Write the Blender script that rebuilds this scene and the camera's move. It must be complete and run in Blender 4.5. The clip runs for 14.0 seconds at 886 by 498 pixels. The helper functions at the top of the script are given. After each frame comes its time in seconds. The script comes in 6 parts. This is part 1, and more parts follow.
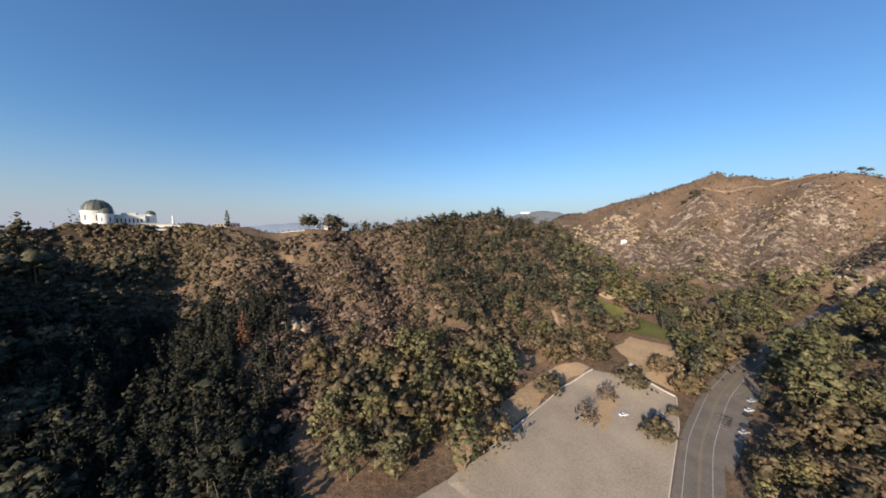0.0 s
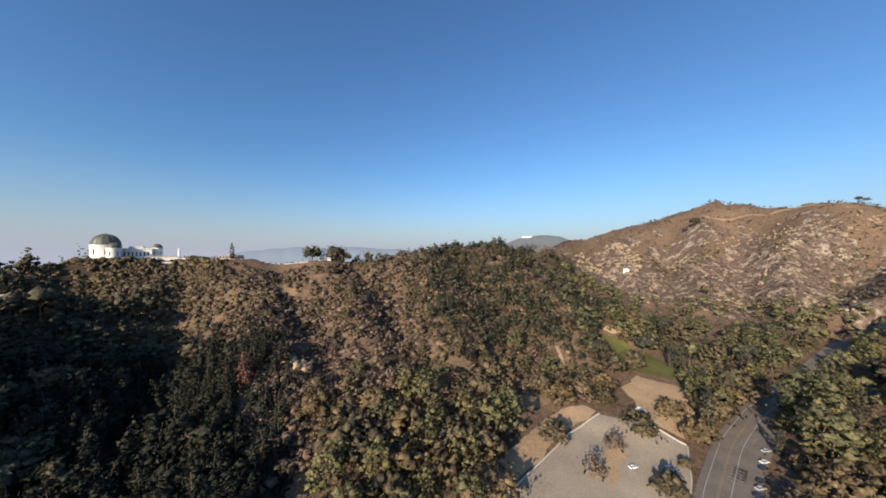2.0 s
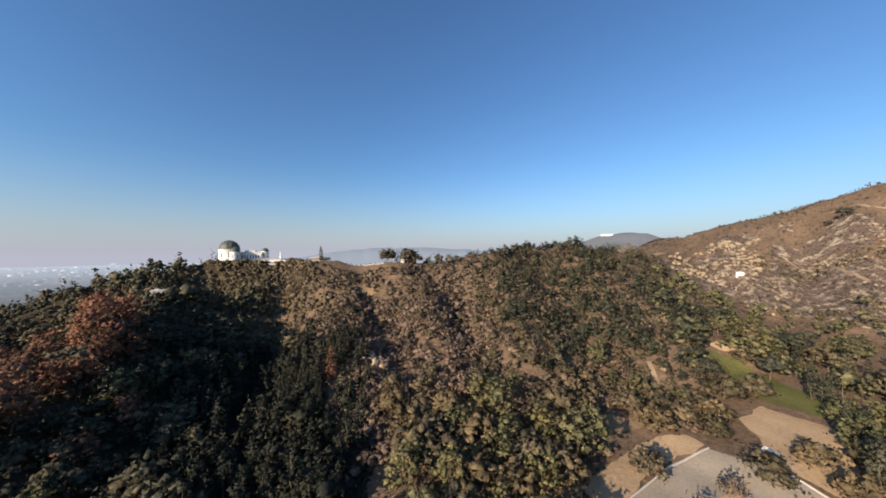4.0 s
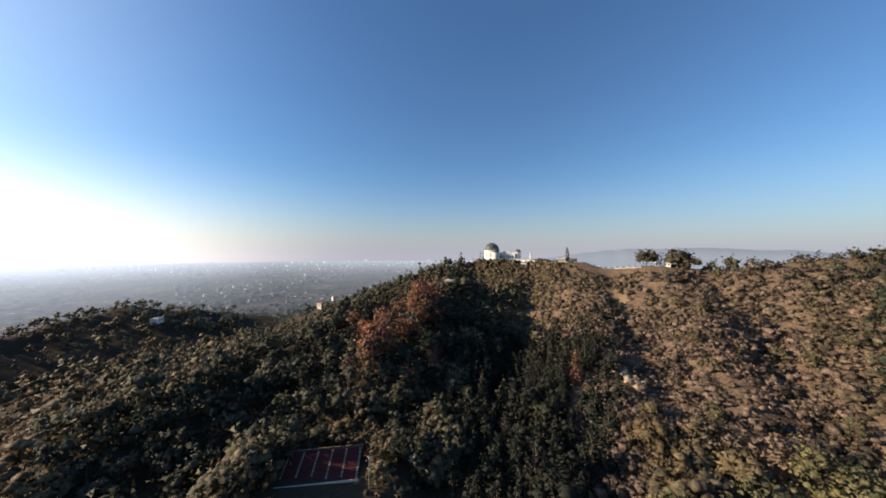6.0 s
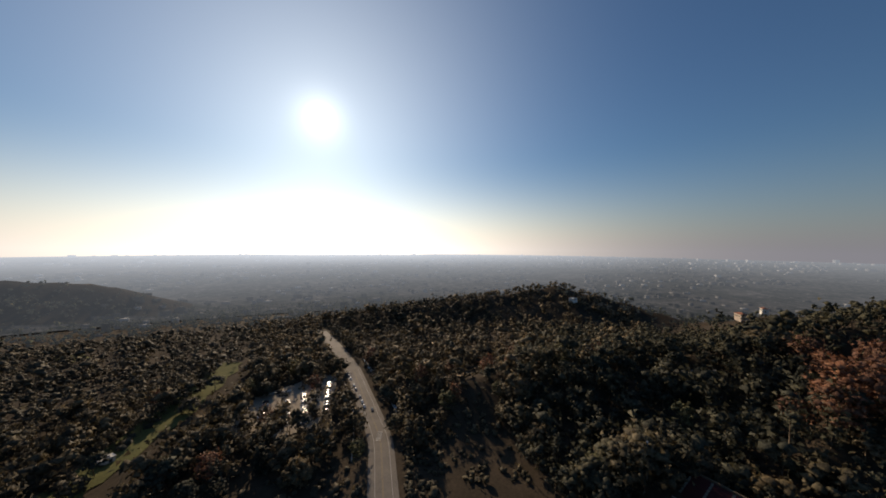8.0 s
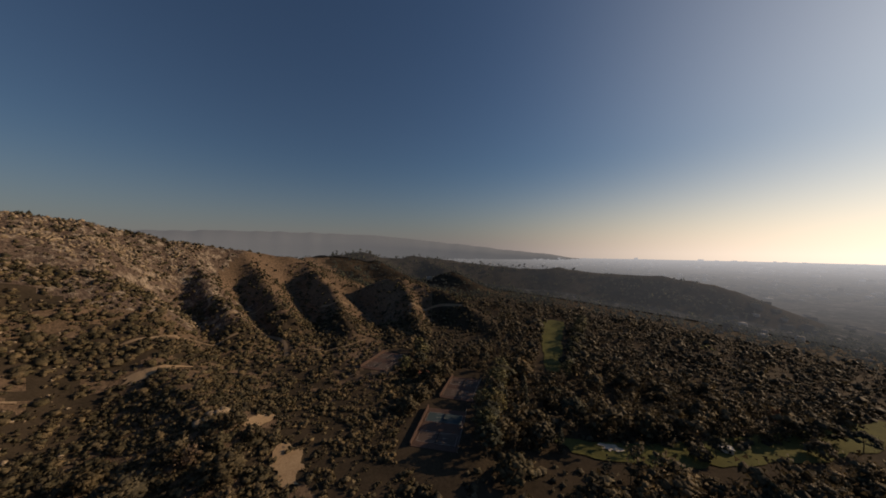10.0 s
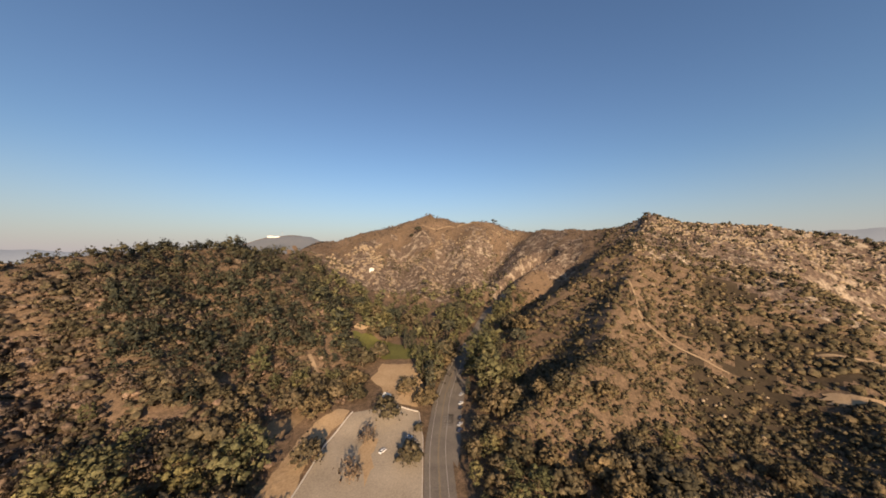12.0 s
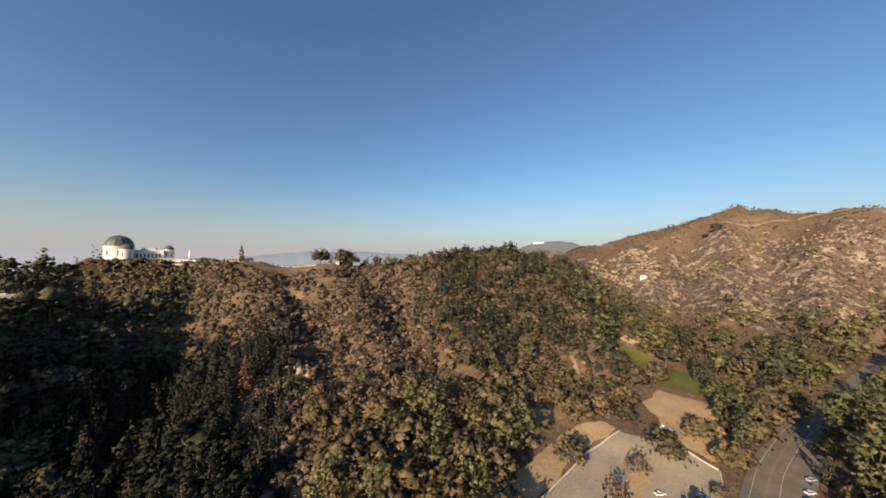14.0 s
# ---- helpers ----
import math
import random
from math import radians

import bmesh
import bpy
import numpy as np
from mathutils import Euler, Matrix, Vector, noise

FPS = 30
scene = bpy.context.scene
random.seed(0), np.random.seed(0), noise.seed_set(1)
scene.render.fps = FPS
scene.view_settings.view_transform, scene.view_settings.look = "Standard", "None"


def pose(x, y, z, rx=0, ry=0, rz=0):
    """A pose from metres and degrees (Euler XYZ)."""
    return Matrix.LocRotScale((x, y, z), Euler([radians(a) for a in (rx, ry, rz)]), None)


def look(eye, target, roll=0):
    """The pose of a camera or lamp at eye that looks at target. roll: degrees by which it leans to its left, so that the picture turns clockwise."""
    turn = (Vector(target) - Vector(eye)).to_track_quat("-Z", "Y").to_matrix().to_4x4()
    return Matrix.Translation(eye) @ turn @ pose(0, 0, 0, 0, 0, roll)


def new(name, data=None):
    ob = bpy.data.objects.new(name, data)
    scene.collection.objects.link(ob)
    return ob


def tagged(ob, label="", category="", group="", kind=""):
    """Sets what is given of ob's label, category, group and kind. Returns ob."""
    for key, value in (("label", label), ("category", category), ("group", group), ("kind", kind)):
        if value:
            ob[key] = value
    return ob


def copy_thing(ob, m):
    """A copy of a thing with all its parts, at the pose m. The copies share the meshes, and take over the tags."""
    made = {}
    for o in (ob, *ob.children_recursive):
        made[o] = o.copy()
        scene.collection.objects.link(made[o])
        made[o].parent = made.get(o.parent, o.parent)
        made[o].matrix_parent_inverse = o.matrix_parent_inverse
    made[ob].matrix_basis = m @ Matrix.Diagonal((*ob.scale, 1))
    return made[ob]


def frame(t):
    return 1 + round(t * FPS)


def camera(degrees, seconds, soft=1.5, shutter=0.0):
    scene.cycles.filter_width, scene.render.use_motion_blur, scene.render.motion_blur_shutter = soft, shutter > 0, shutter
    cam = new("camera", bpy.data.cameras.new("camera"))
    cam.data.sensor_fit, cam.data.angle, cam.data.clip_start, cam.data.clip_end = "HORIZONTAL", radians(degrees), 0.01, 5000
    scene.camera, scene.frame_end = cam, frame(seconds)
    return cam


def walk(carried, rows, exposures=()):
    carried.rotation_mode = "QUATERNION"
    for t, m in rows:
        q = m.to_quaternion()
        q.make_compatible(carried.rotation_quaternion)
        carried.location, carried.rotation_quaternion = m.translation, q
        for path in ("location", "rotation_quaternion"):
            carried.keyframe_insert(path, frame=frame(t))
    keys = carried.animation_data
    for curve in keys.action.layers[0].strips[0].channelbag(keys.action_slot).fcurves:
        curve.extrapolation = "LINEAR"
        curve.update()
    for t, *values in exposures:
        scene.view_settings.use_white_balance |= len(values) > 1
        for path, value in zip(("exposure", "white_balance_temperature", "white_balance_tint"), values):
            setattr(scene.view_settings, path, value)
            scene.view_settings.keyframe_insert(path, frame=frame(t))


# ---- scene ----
EYE = 120.0  # height of the flight over the theatre's forecourt
FLIGHT = [  # seconds, heading (clockwise from +y), pitch, lean, and drift from the hover point
    (0.0, -0.0, -4.0, 0.15, -1.4, -2.4, -12.0), (0.5, -0.0, -0.3, 0.15, -1.4, -4.0, -7.8),
    (1.0, -0.0, 0.13, 0.15, -1.4, -4.3, -5.2), (1.5, -0.13, 0.33, 0.15, -1.4, -4.3, -2.8),
    (2.0, -0.38, 0.42, 0.06, -1.5, -4.2, -1.0), (4.5, -22.27, 0.38, -0.35, -3.8, -0.6, 1.7),
    (5.0, -33.74, 0.39, -0.32, -3.6, -0.3, 1.8), (5.5, -45.17, 0.54, -0.14, -2.8, 0.0, 1.9),
    (6.0, -58.49, 0.67, 0.06, -1.5, 0.2, 2.0), (6.5, -73.25, 0.7, 0.14, -0.5, 0.4, 1.7),
    (7.0, -87.92, 0.24, 0.15, 0.1, 0.4, 1.5), (7.2, -94.57, -0.02, 0.31, 0.5, 0.4, 1.5),
    (9.3, -184.64, -0.37, 0.18, 3.2, -1.5, 0.2), (9.5, -193.97, -0.34, 0.17, 3.0, -1.6, 0.5),
    (10.0, -217.65, -0.07, 0.22, 2.4, -0.4, 1.0), (10.5, -241.94, -0.22, 0.01, 2.4, 1.0, 1.2),
    (11.0, -265.52, -0.16, -0.15, 2.0, 3.0, 0.8), (11.5, -289.32, 0.33, -0.26, 0.6, 4.4, 1.0),
    (12.0, -315.09, 0.53, -0.16, -0.2, 5.6, 0.6), (12.5, -341.53, 0.73, 0.23, -0.5, 6.3, -1.2),
    (13.0, -362.13, 0.85, 0.66, 0.2, 5.6, -3.0), (13.5, -363.56, 1.18, 0.55, 0.3, 5.3, -3.4),
    (14.0, -362.38, 1.46, 0.54, -0.5, 4.6, -2.6)]


def aim(yaw, pitch, lean, x, y, z):
    a, p = radians(yaw), radians(pitch)
    way = Vector((math.sin(a) * math.cos(p), math.cos(a) * math.cos(p), math.sin(p)))
    eye = Vector((x, y, EYE + z))
    return look(eye, eye + way, lean)


cam = camera(112.0, 14.0, soft=1.75)
walk(cam, [(row[0], aim(*row[1:])) for row in FLIGHT],
     exposures=[(0, 0.72, 6500, 11), (2.2, 0.7, 6500, 11), (5, 0.75, 6800, 12), (6.5, 0.58, 6900, 12), (7.2, 0.3, 7000, 12), (8.3, -0.65, 7400, 13),
                (9.3, -1.15, 7700, 15), (10, -0.85, 8300, 18), (10.6, -0.46, 8800, 19), (11.3, 0.26, 9000, 20), (12.5, 0.66, 8000, 16), (14, 0.68, 7750, 13)])

# ---- sky and sun ----
SUN_AZ, SUN_EL = 211.9, 21.4
sun_way = Vector((math.sin(radians(SUN_AZ)) * math.cos(radians(SUN_EL)), math.cos(radians(SUN_AZ)) * math.cos(radians(SUN_EL)),
                  math.sin(radians(SUN_EL))))
world = bpy.data.worlds.new("sky")
scene.world = world
world.use_nodes = True
wt = world.node_tree
bg = wt.nodes["Background"]
sky = wt.nodes.new("ShaderNodeTexSky")
sky.sky_type, sky.sun_disc = "NISHITA", False
sky.sun_elevation, sky.sun_rotation = radians(SUN_EL), radians(SUN_AZ)
sky.altitude, sky.air_density, sky.dust_density, sky.ozone_density = 350, 1.3, 0.5, 5.0
SKY = 0.08


def wnode(kind, op="", *values):
    n = wt.nodes.new(kind)
    if op:
        n.operation = op
    for sock, val in zip(n.inputs, values):
        if isinstance(val, bpy.types.NodeSocket):
            wt.links.new(val, sock)
        else:
            sock.default_value = val
    return n.outputs[0] if kind != "ShaderNodeVectorMath" or op != "DOT_PRODUCT" else n.outputs["Value"]


def wmix(fac, a, b, how="MIX"):
    n = wt.nodes.new("ShaderNodeMix")
    n.data_type, n.blend_type, n.clamp_factor = "RGBA", how, True
    for sock, val in ((n.inputs[0], fac), (n.inputs[6], a), (n.inputs[7], b)):
        if isinstance(val, bpy.types.NodeSocket):
            wt.links.new(val, sock)
        else:
            sock.default_value = (*val, 1) if isinstance(val, tuple) else val
    return n.outputs[2]


def radiance(r, g, b):
    return (0.66 * r / SKY, 0.66 * g / SKY, 0.66 * b / SKY)


# a clear blue vault, a low pale haze that warms and brightens towards the sun, and the sun's own aureole
way = wt.nodes.new("ShaderNodeTexCoord").outputs["Generated"]
height = wt.nodes.new("ShaderNodeSeparateXYZ")
wt.links.new(way, height.inputs[0])
towards = wnode("ShaderNodeMath", "MAXIMUM", wnode("ShaderNodeVectorMath", "DOT_PRODUCT", way, tuple(sun_way)), 0.0)
low = wt.nodes.new("ShaderNodeMapRange")
wt.links.new(height.outputs[2], low.inputs[0])
low.inputs[1].default_value, low.inputs[2].default_value, low.inputs[3].default_value, low.inputs[4].default_value = -0.01, 0.30, 1.0, 0.0
low = wnode("ShaderNodeMath", "POWER", low.outputs[0], 2.4)
vault = wmix(1.0, sky.outputs[0], (0.775, 0.985, 1.17), "MULTIPLY")
haze = wmix(wnode("ShaderNodeMath", "POWER", towards, 3.6), radiance(0.43, 0.452, 0.55), radiance(3.9, 3.65, 3.35))
seen = wmix(low, vault, haze)
disc = wnode("ShaderNodeMath", "ADD", wnode("ShaderNodeMath", "MULTIPLY", wnode("ShaderNodeMath", "POWER", towards, 5200.0), 120.0), wnode("ShaderNodeMath", "MULTIPLY", wnode("ShaderNodeMath", "POWER", towards, 500.0), 7.0))
glow = wnode("ShaderNodeMath", "ADD", disc,
             wnode("ShaderNodeMath", "MULTIPLY", wnode("ShaderNodeMath", "POWER", towards, 8.0), 5.8))
aura = wt.nodes.new("ShaderNodeVectorMath")
aura.operation = "SCALE"
aura.inputs[0].default_value = (0.9, 0.97, 0.97)
wt.links.new(glow, aura.inputs["Scale"])
seen = wmix(1.0, seen, aura.outputs[0], "ADD")
wt.links.new(seen, bg.inputs[0])
bg.inputs[1].default_value = SKY

sun = new("sun", bpy.data.lights.new("sun", "SUN"))
sun.data.energy, sun.data.angle, sun.data.color = 5.0, radians(0.5), (1.0, 0.84, 0.66)
sun.matrix_world = look(sun_way * 900, (0, 0, 0))


# ---- numbers: value noise and the lie of the land ----
def lattice(ix, iy, seed):
    n = (ix * 374761393 + iy * 668265263 + seed * 974634777) & 0x7FFFFFFF
    n = ((n ^ (n >> 13)) * 1274126177) & 0x7FFFFFFF
    return ((n ^ (n >> 16)) & 0xFFFF) / 65535.0


def vnoise(x, y, size, seed=0):
    u, v = np.asarray(x) / size, np.asarray(y) / size
    iu, iv = np.floor(u).astype(np.int64), np.floor(v).astype(np.int64)
    fu, fv = u - iu, v - iv
    fu, fv = fu * fu * (3 - 2 * fu), fv * fv * (3 - 2 * fv)
    a, b = lattice(iu, iv, seed), lattice(iu + 1, iv, seed)
    c, d = lattice(iu, iv + 1, seed), lattice(iu + 1, iv + 1, seed)
    return (a + (b - a) * fu) * (1 - fv) + (c + (d - c) * fu) * fv


def fbm(x, y, size, octaves=4, seed=0):
    total, amp, norm = 0.0, 1.0, 0.0
    for k in range(octaves):
        total = total + amp * vnoise(x, y, size / 2 ** k, seed + k * 17)
        norm += amp
        amp *= 0.5
    return total / norm


def polar(az, d, z=0.0):
    return (d * math.sin(radians(az)), d * math.cos(radians(az)), z)


def smooth(v, a, b):
    t = np.clip((v - a) / (b - a), 0, 1)
    return t * t * (3 - 2 * t)


def along(x, y, points):
    """Distance from a polyline, its height there, and the length along it."""
    best, high, far, run = None, None, None, 0.0
    for p, q in zip(points, points[1:]):
        dx, dy = q[0] - p[0], q[1] - p[1]
        ll = dx * dx + dy * dy
        t = np.clip(((x - p[0]) * dx + (y - p[1]) * dy) / ll, 0, 1)
        d = np.hypot(x - p[0] - t * dx, y - p[1] - t * dy)
        z = p[2] + t * (q[2] - p[2])
        s = run + t * math.sqrt(ll)
        run += math.sqrt(ll)
        if best is None:
            best, high, far = d, z, s
        else:
            near = d < best
            best, high, far = np.where(near, d, best), np.where(near, z, high), np.where(near, s, far)
    return best, high, far


def crest(*rows):
    return [polar(*r) for r in rows]


# crests by bearing, distance and height; then the fall of their flanks
RIDGES = [
    (crest((-78.7, 335, 42), (-68.9, 440, 66), (-60.2, 480, 90), (-49.7, 492, 108), (-41.7, 475, 109), (-35.9, 452, 109), (-28.4, 432, 105)), 0.66),
    (crest((-28.4, 432, 105), (-21.2, 424, 109), (-16, 430, 114), (-10.4, 438, 112), (-2, 470, 119), (5.5, 505, 134), (12, 560, 120), (18.5, 660, 112), (22.5, 900, 140)), 0.42),
    (crest((-38.4, 455, 106), (-35, 380, 82), (-29.4, 300, 50), (-23.3, 225, 24)), 0.46),
    (crest((-21.2, 420, 106), (-18, 330, 72), (-13.7, 235, 27)), 0.42),
    (crest((-5, 450, 108), (-2.8, 340, 66), (4.8, 245, 26)), 0.38),
    (crest((13.3, 560, 110), (18.5, 400, 60), (20.5, 330, 36)), 0.35),
    (crest((-58.2, 472, 96), (-57.2, 405, 80), (-60.2, 345, 66), (-65.5, 285, 50), (-73.3, 235, 30)), 0.72),
    (crest((-78.7, 335, 42), (-90, 300, 32), (-101.9, 268, 23), (-120.9, 240, 14), (-130.5, 260, 4)), 0.40),
    (crest((-147, 600, -18), (-133, 640, -12), (-121, 680, 2), (-113, 720, 8), (-105, 760, 28), (-98, 800, 2), (-90, 830, -24)), 0.36),
    (crest((-60.2, 480, 88), (-67.8, 560, 62), (-76.5, 640, 26), (-80.8, 760, -10)), 0.35),
    (crest((22.5, 1000, 150), (25, 965, 156), (29.4, 950, 176), (34.8, 945, 200), (38.6, 945, 222), (41.2, 944, 254), (44.6, 930, 238), (49, 905, 210), (53.8, 880, 208), (58, 850, 194),
           (62, 820, 178), (69, 705, 166), (74.4, 640, 163), (77, 602, 169), (78.4, 594, 182), (80.4, 592, 174), (83.2, 595, 166), (88.6, 605, 160), (95.6, 615, 152), (99.8, 620, 134),
           (102.5, 625, 133), (106.4, 640, 124), (110.5, 650, 111), (116.5, 680, 98)), 0.47),
    (crest((29.4, 950, 176), (30.4, 720, 104), (34.1, 560, 48)), 0.55),
    (crest((41.5, 944, 238), (39.4, 740, 122), (41, 540, 46)), 0.52),
    (crest((54.1, 880, 200), (49.4, 700, 108), (48.8, 520, 44)), 0.52),
    (crest((63.9, 800, 166), (57, 640, 78)), 0.55),
    (crest((78.4, 592, 182), (77.2, 500, 136), (76.9, 440, 118), (76.4, 386, 92), (73.8, 312, 68), (70.5, 250, 48), (64.2, 202, 37), (56, 178, 21)), 0.72),
    (crest((89.2, 600, 146), (92.3, 470, 84), (96.3, 360, 44), (100.2, 290, 28), (105, 215, 18)), 0.40),
    (crest((103.4, 622, 128), (104.6, 560, 92), (106.6, 490, 58), (109, 420, 34)), 0.9),
    (crest((110.5, 645, 110), (112.6, 600, 88), (113.4, 520, 50), (115.5, 440, 28)), 0.95),
    (crest((112, 650, 104), (117.6, 640, 82), (121, 600, 76), (122.4, 540, 46), (123.8, 470, 28), (125.5, 400, 14)), 1.0),
    (crest((121, 600, 76), (128, 600, 64), (134.6, 590, 62), (135.8, 530, 40), (136.8, 465, 22), (138.4, 400, 8)), 1.0),
    (crest((134.6, 590, 62), (141, 560, 46), (147, 500, 28), (153, 430, 8)), 0.6),
    (crest((113, 720, 96), (118, 985, 94), (121.8, 1020, 98), (127.2, 1080, 108), (132.2, 1135, 80), (137.5, 1190, 92), (145.5, 1205, 66), (151, 1215, 56), (157, 1225, 46),
           (163.4, 1235, 48), (169.6, 1245, 31), (179, 1260, 29), (184, 1270, 12)), 0.42),
    (crest((127.2, 1080, 106), (132, 940, 62), (138, 850, 26)), 0.55),
    (crest((137.5, 1190, 90), (143, 1030, 50), (149, 900, 14)), 0.5),
    (crest((121.8, 1020, 96), (126, 900, 52), (130, 800, 24)), 0.6),
    (crest((8, 2800, 110), (11.2, 2850, 190), (13.8, 2860, 246), (17.4, 2860, 272), (21, 2820, 250), (25.5, 2700, 160)), 0.42),
]
# ravines that cut back into the flanks, with the slope of their sides
RAVINES = [
    (crest((-41.7, 440, 86), (-43.2, 370, 36), (-45.4, 300, 12), (-47.5, 245, 7), (-50.5, 205, 9)), 0.62),
    (crest((66, 520, 72), (62.7, 480, 44), (56, 390, 27), (51.6, 310, 20)), 0.8),
    (crest((101, 540, 64), (101.5, 500, 42), (104, 420, 24), (107, 330, 14)), 0.9),
    (crest((108, 575, 50), (109.2, 520, 30), (111.5, 440, 16), (114, 350, 9)), 1.0),
    (crest((115.5, 610, 40), (117.5, 530, 14), (119.5, 450, 8), (121, 350, 6)), 1.0),
    (crest((126, 590, 16), (129, 520, 2), (130.5, 450, 0), (131.5, 370, 4)), 1.0),
    (crest((131.6, 860, 70), (138.7, 740, 20), (145.9, 640, 2), (151.1, 560, -4)), 0.7),
    (crest((143.9, 950, 50), (150.1, 840, 8), (155.3, 720, -8)), 0.6),
    (crest((36.6, 850, 152), (36.8, 740, 84), (37.7, 600, 44)), 0.7),
    (crest((45.4, 820, 138), (44.7, 720, 84), (45.4, 580, 42)), 0.7),
    (crest((58.1, 800, 130), (53.3, 690, 66), (51.6, 560, 42)), 0.8),
    (crest((-16.9, 410, 92), (-10.4, 320, 46), (-6.1, 240, 20)), 0.5), (crest((-29.4, 405, 88), (-26.4, 320, 50), (-21.2, 240, 22)), 0.5),
    (crest((3.7, 440, 90), (10.1, 340, 42), (13.3, 260, 22)), 0.5),
]
ROAD = [(-262, -420, -12), (-222, -322, -6), (-187, -244.5, -3), (-126.6, -139, 0), (-57.1, -60.1, 3), (9.5, 5.8, 6), (64.2, 68.7, 9), (114.1, 124.8, 12),
        (155.3, 160.7, 14), (198.5, 190.1, 16), (269.6, 225.5, 21), (372.3, 281.3, 29), (445.5, 301.8, 36), (540.2, 281.8, 48)]


# levelled ground: a line, its half-width and the width of the bank
PADS = [
    ([(-31.5, 59.2, 9), (22, 84.5, 10.5), (63.9, 143.3, 13.5), (109.3, 182.5, 15.5)], 24, 16),
    ([(115, 202.3, 17.5), (154.4, 229.1, 20), (179.9, 261.7, 22)], 26, 25),
    ([(-147.1, 48, 15), (-161.7, 10.5, 16)], 14, 16),
    ([(110.4, -135.8, 5.6), (127.5, -171.3, 5.6)], 24, 12), ([(132, -192.4, 5), (147, -225, 5)], 20, 12), ([(221.5, -181.2, 9), (238.3, -220.3, 9)], 17, 14),
    ([(-95.5, -214.8, -1), (-137.2, -258.8, -3)], 50, 25), ([(34.4, -194.3, 1), (-36.2, -258.6, -1), (-123.6, -345.5, -4)], 26, 25), ([(87.7, -297.8, -2), (153.5, -516.2, -4)], 24, 30),
    ([(-374.5, 317.9, 109), (-326.2, 355.5, 109), (-273, 368.3, 108)], 16, 14),
]


def floor_level(x, y):
    s = x * math.sin(radians(42)) + y * math.cos(radians(42))
    w = x * math.cos(radians(42)) - y * math.sin(radians(42))
    f = np.interp(s, (-4800, -1500, -1000, -600, -300, -190, 0, 170, 460, 800, 2000, 4800), (-30, -112, -88, -44, -8, -2, 5, 12, 27, 55, 70, 60))
    d = np.hypot(x, y)
    plain = np.interp(d, (500, 1200, 2500, 4900), (-70, -118, -92, -18))
    hold = smooth(w, -900, -420) * (1 - smooth(w, 900, 1700))
    return f * hold + plain * (1 - hold)


def land(x, y):
    x, y = np.asarray(x, float), np.asarray(y, float)
    base = floor_level(x, y)
    wx = x + 11 * (fbm(x, y, 120, 3, 5) - 0.5)
    wy = y + 11 * (fbm(x, y, 120, 3, 9) - 0.5)
    total = np.exp(np.clip((base - 40) / 4.0, -60, 60))
    for points, fall in RIDGES:
        d, z, s = along(wx, wy, points)
        total = total + np.exp(np.clip((z - fall * (np.sqrt(d * d + 25) - 5) - 40) / 4.0, -60, 60))
    h = 40 + 4.0 * np.log(total)
    for points, side in RAVINES:
        d, z, s = along(wx, wy, points)
        cut = z + side * (np.sqrt(d * d + 25) - 5)
        h = h - 4.0 * np.logaddexp(0, np.clip((h - cut) / 4.0, -40, 40)) * (d < 140)
    h = np.maximum(h, base - 4)
    rise = smooth(h - base, 3, 45)
    gully = np.abs(fbm(x, y, 90, 4, 31) - 0.5) * 2
    h = h + rise * (11 * (gully - 0.24) + 5 * (fbm(x, y, 28, 3, 77) - 0.5)) * (1 - 0.5 * smooth(np.hypot(x, y), 900, 2500))
    for points, half, bank in PADS:
        d, z, s = along(x, y, points)
        level = 1 - smooth(d, half, half + bank)
        h = h * (1 - level) + z * level
    d, z, s = along(x, y, ROAD)
    bed = 1 - smooth(d, 13, 34)
    return h * (1 - bed) + (z - 0.25) * bed


def ground_z(x, y):
    return float(land(np.array([x]), np.array([y]))[0])


# ---- materials ----
def material(name, rough=0.9):
    m = bpy.data.materials.new(name)
    m.use_nodes = True
    b = m.node_tree.nodes["Principled BSDF"]
    b.inputs["Roughness"].default_value = rough
    b.inputs["Specular IOR Level"].default_value = 0.25
    return m, m.node_tree, b


def node(tree, kind, **inputs):
    n = tree.nodes.new(kind)
    for key, value in inputs.items():
        n.inputs[key].default_value = value
    return n


def ramp(tree, fac, stops):
    r = tree.nodes.new("ShaderNodeValToRGB")
    e = r.color_ramp.elements
    while len(e) < len(stops):
        e.new(0.5)
    for el, (pos, col) in zip(e, stops):
        el.position, el.color = pos, (*col, 1)
    tree.links.new(fac, r.inputs[0])
    return r.outputs[0]


def mix(tree, fac, a, b, how="MIX"):
    m = tree.nodes.new("ShaderNodeMix")
    m.data_type, m.blend_type = "RGBA", how
    for sock, val in ((m.inputs[0], fac), (m.inputs[6], a), (m.inputs[7], b)):
        if isinstance(val, (int, float)):
            sock.default_value = val
        elif isinstance(val, tuple):
            sock.default_value = (*val, 1)
        else:
            tree.links.new(val, sock)
    return m.outputs[2]


def coords(tree):
    return tree.nodes.new("ShaderNodeNewGeometry").outputs["Position"]


def grain(tree, where, scale, detail=4.0, rough=0.6):
    n = node(tree, "ShaderNodeTexNoise", Scale=scale, Detail=detail, Roughness=rough)
    tree.links.new(where, n.inputs["Vector"])
    return n.outputs["Fac"]


def relief(tree, b, fac, strength, distance):
    bump = node(tree, "ShaderNodeBump", Strength=strength, Distance=distance)
    tree.links.new(fac, bump.inputs["Height"])
    tree.links.new(bump.outputs[0], b.inputs["Normal"])


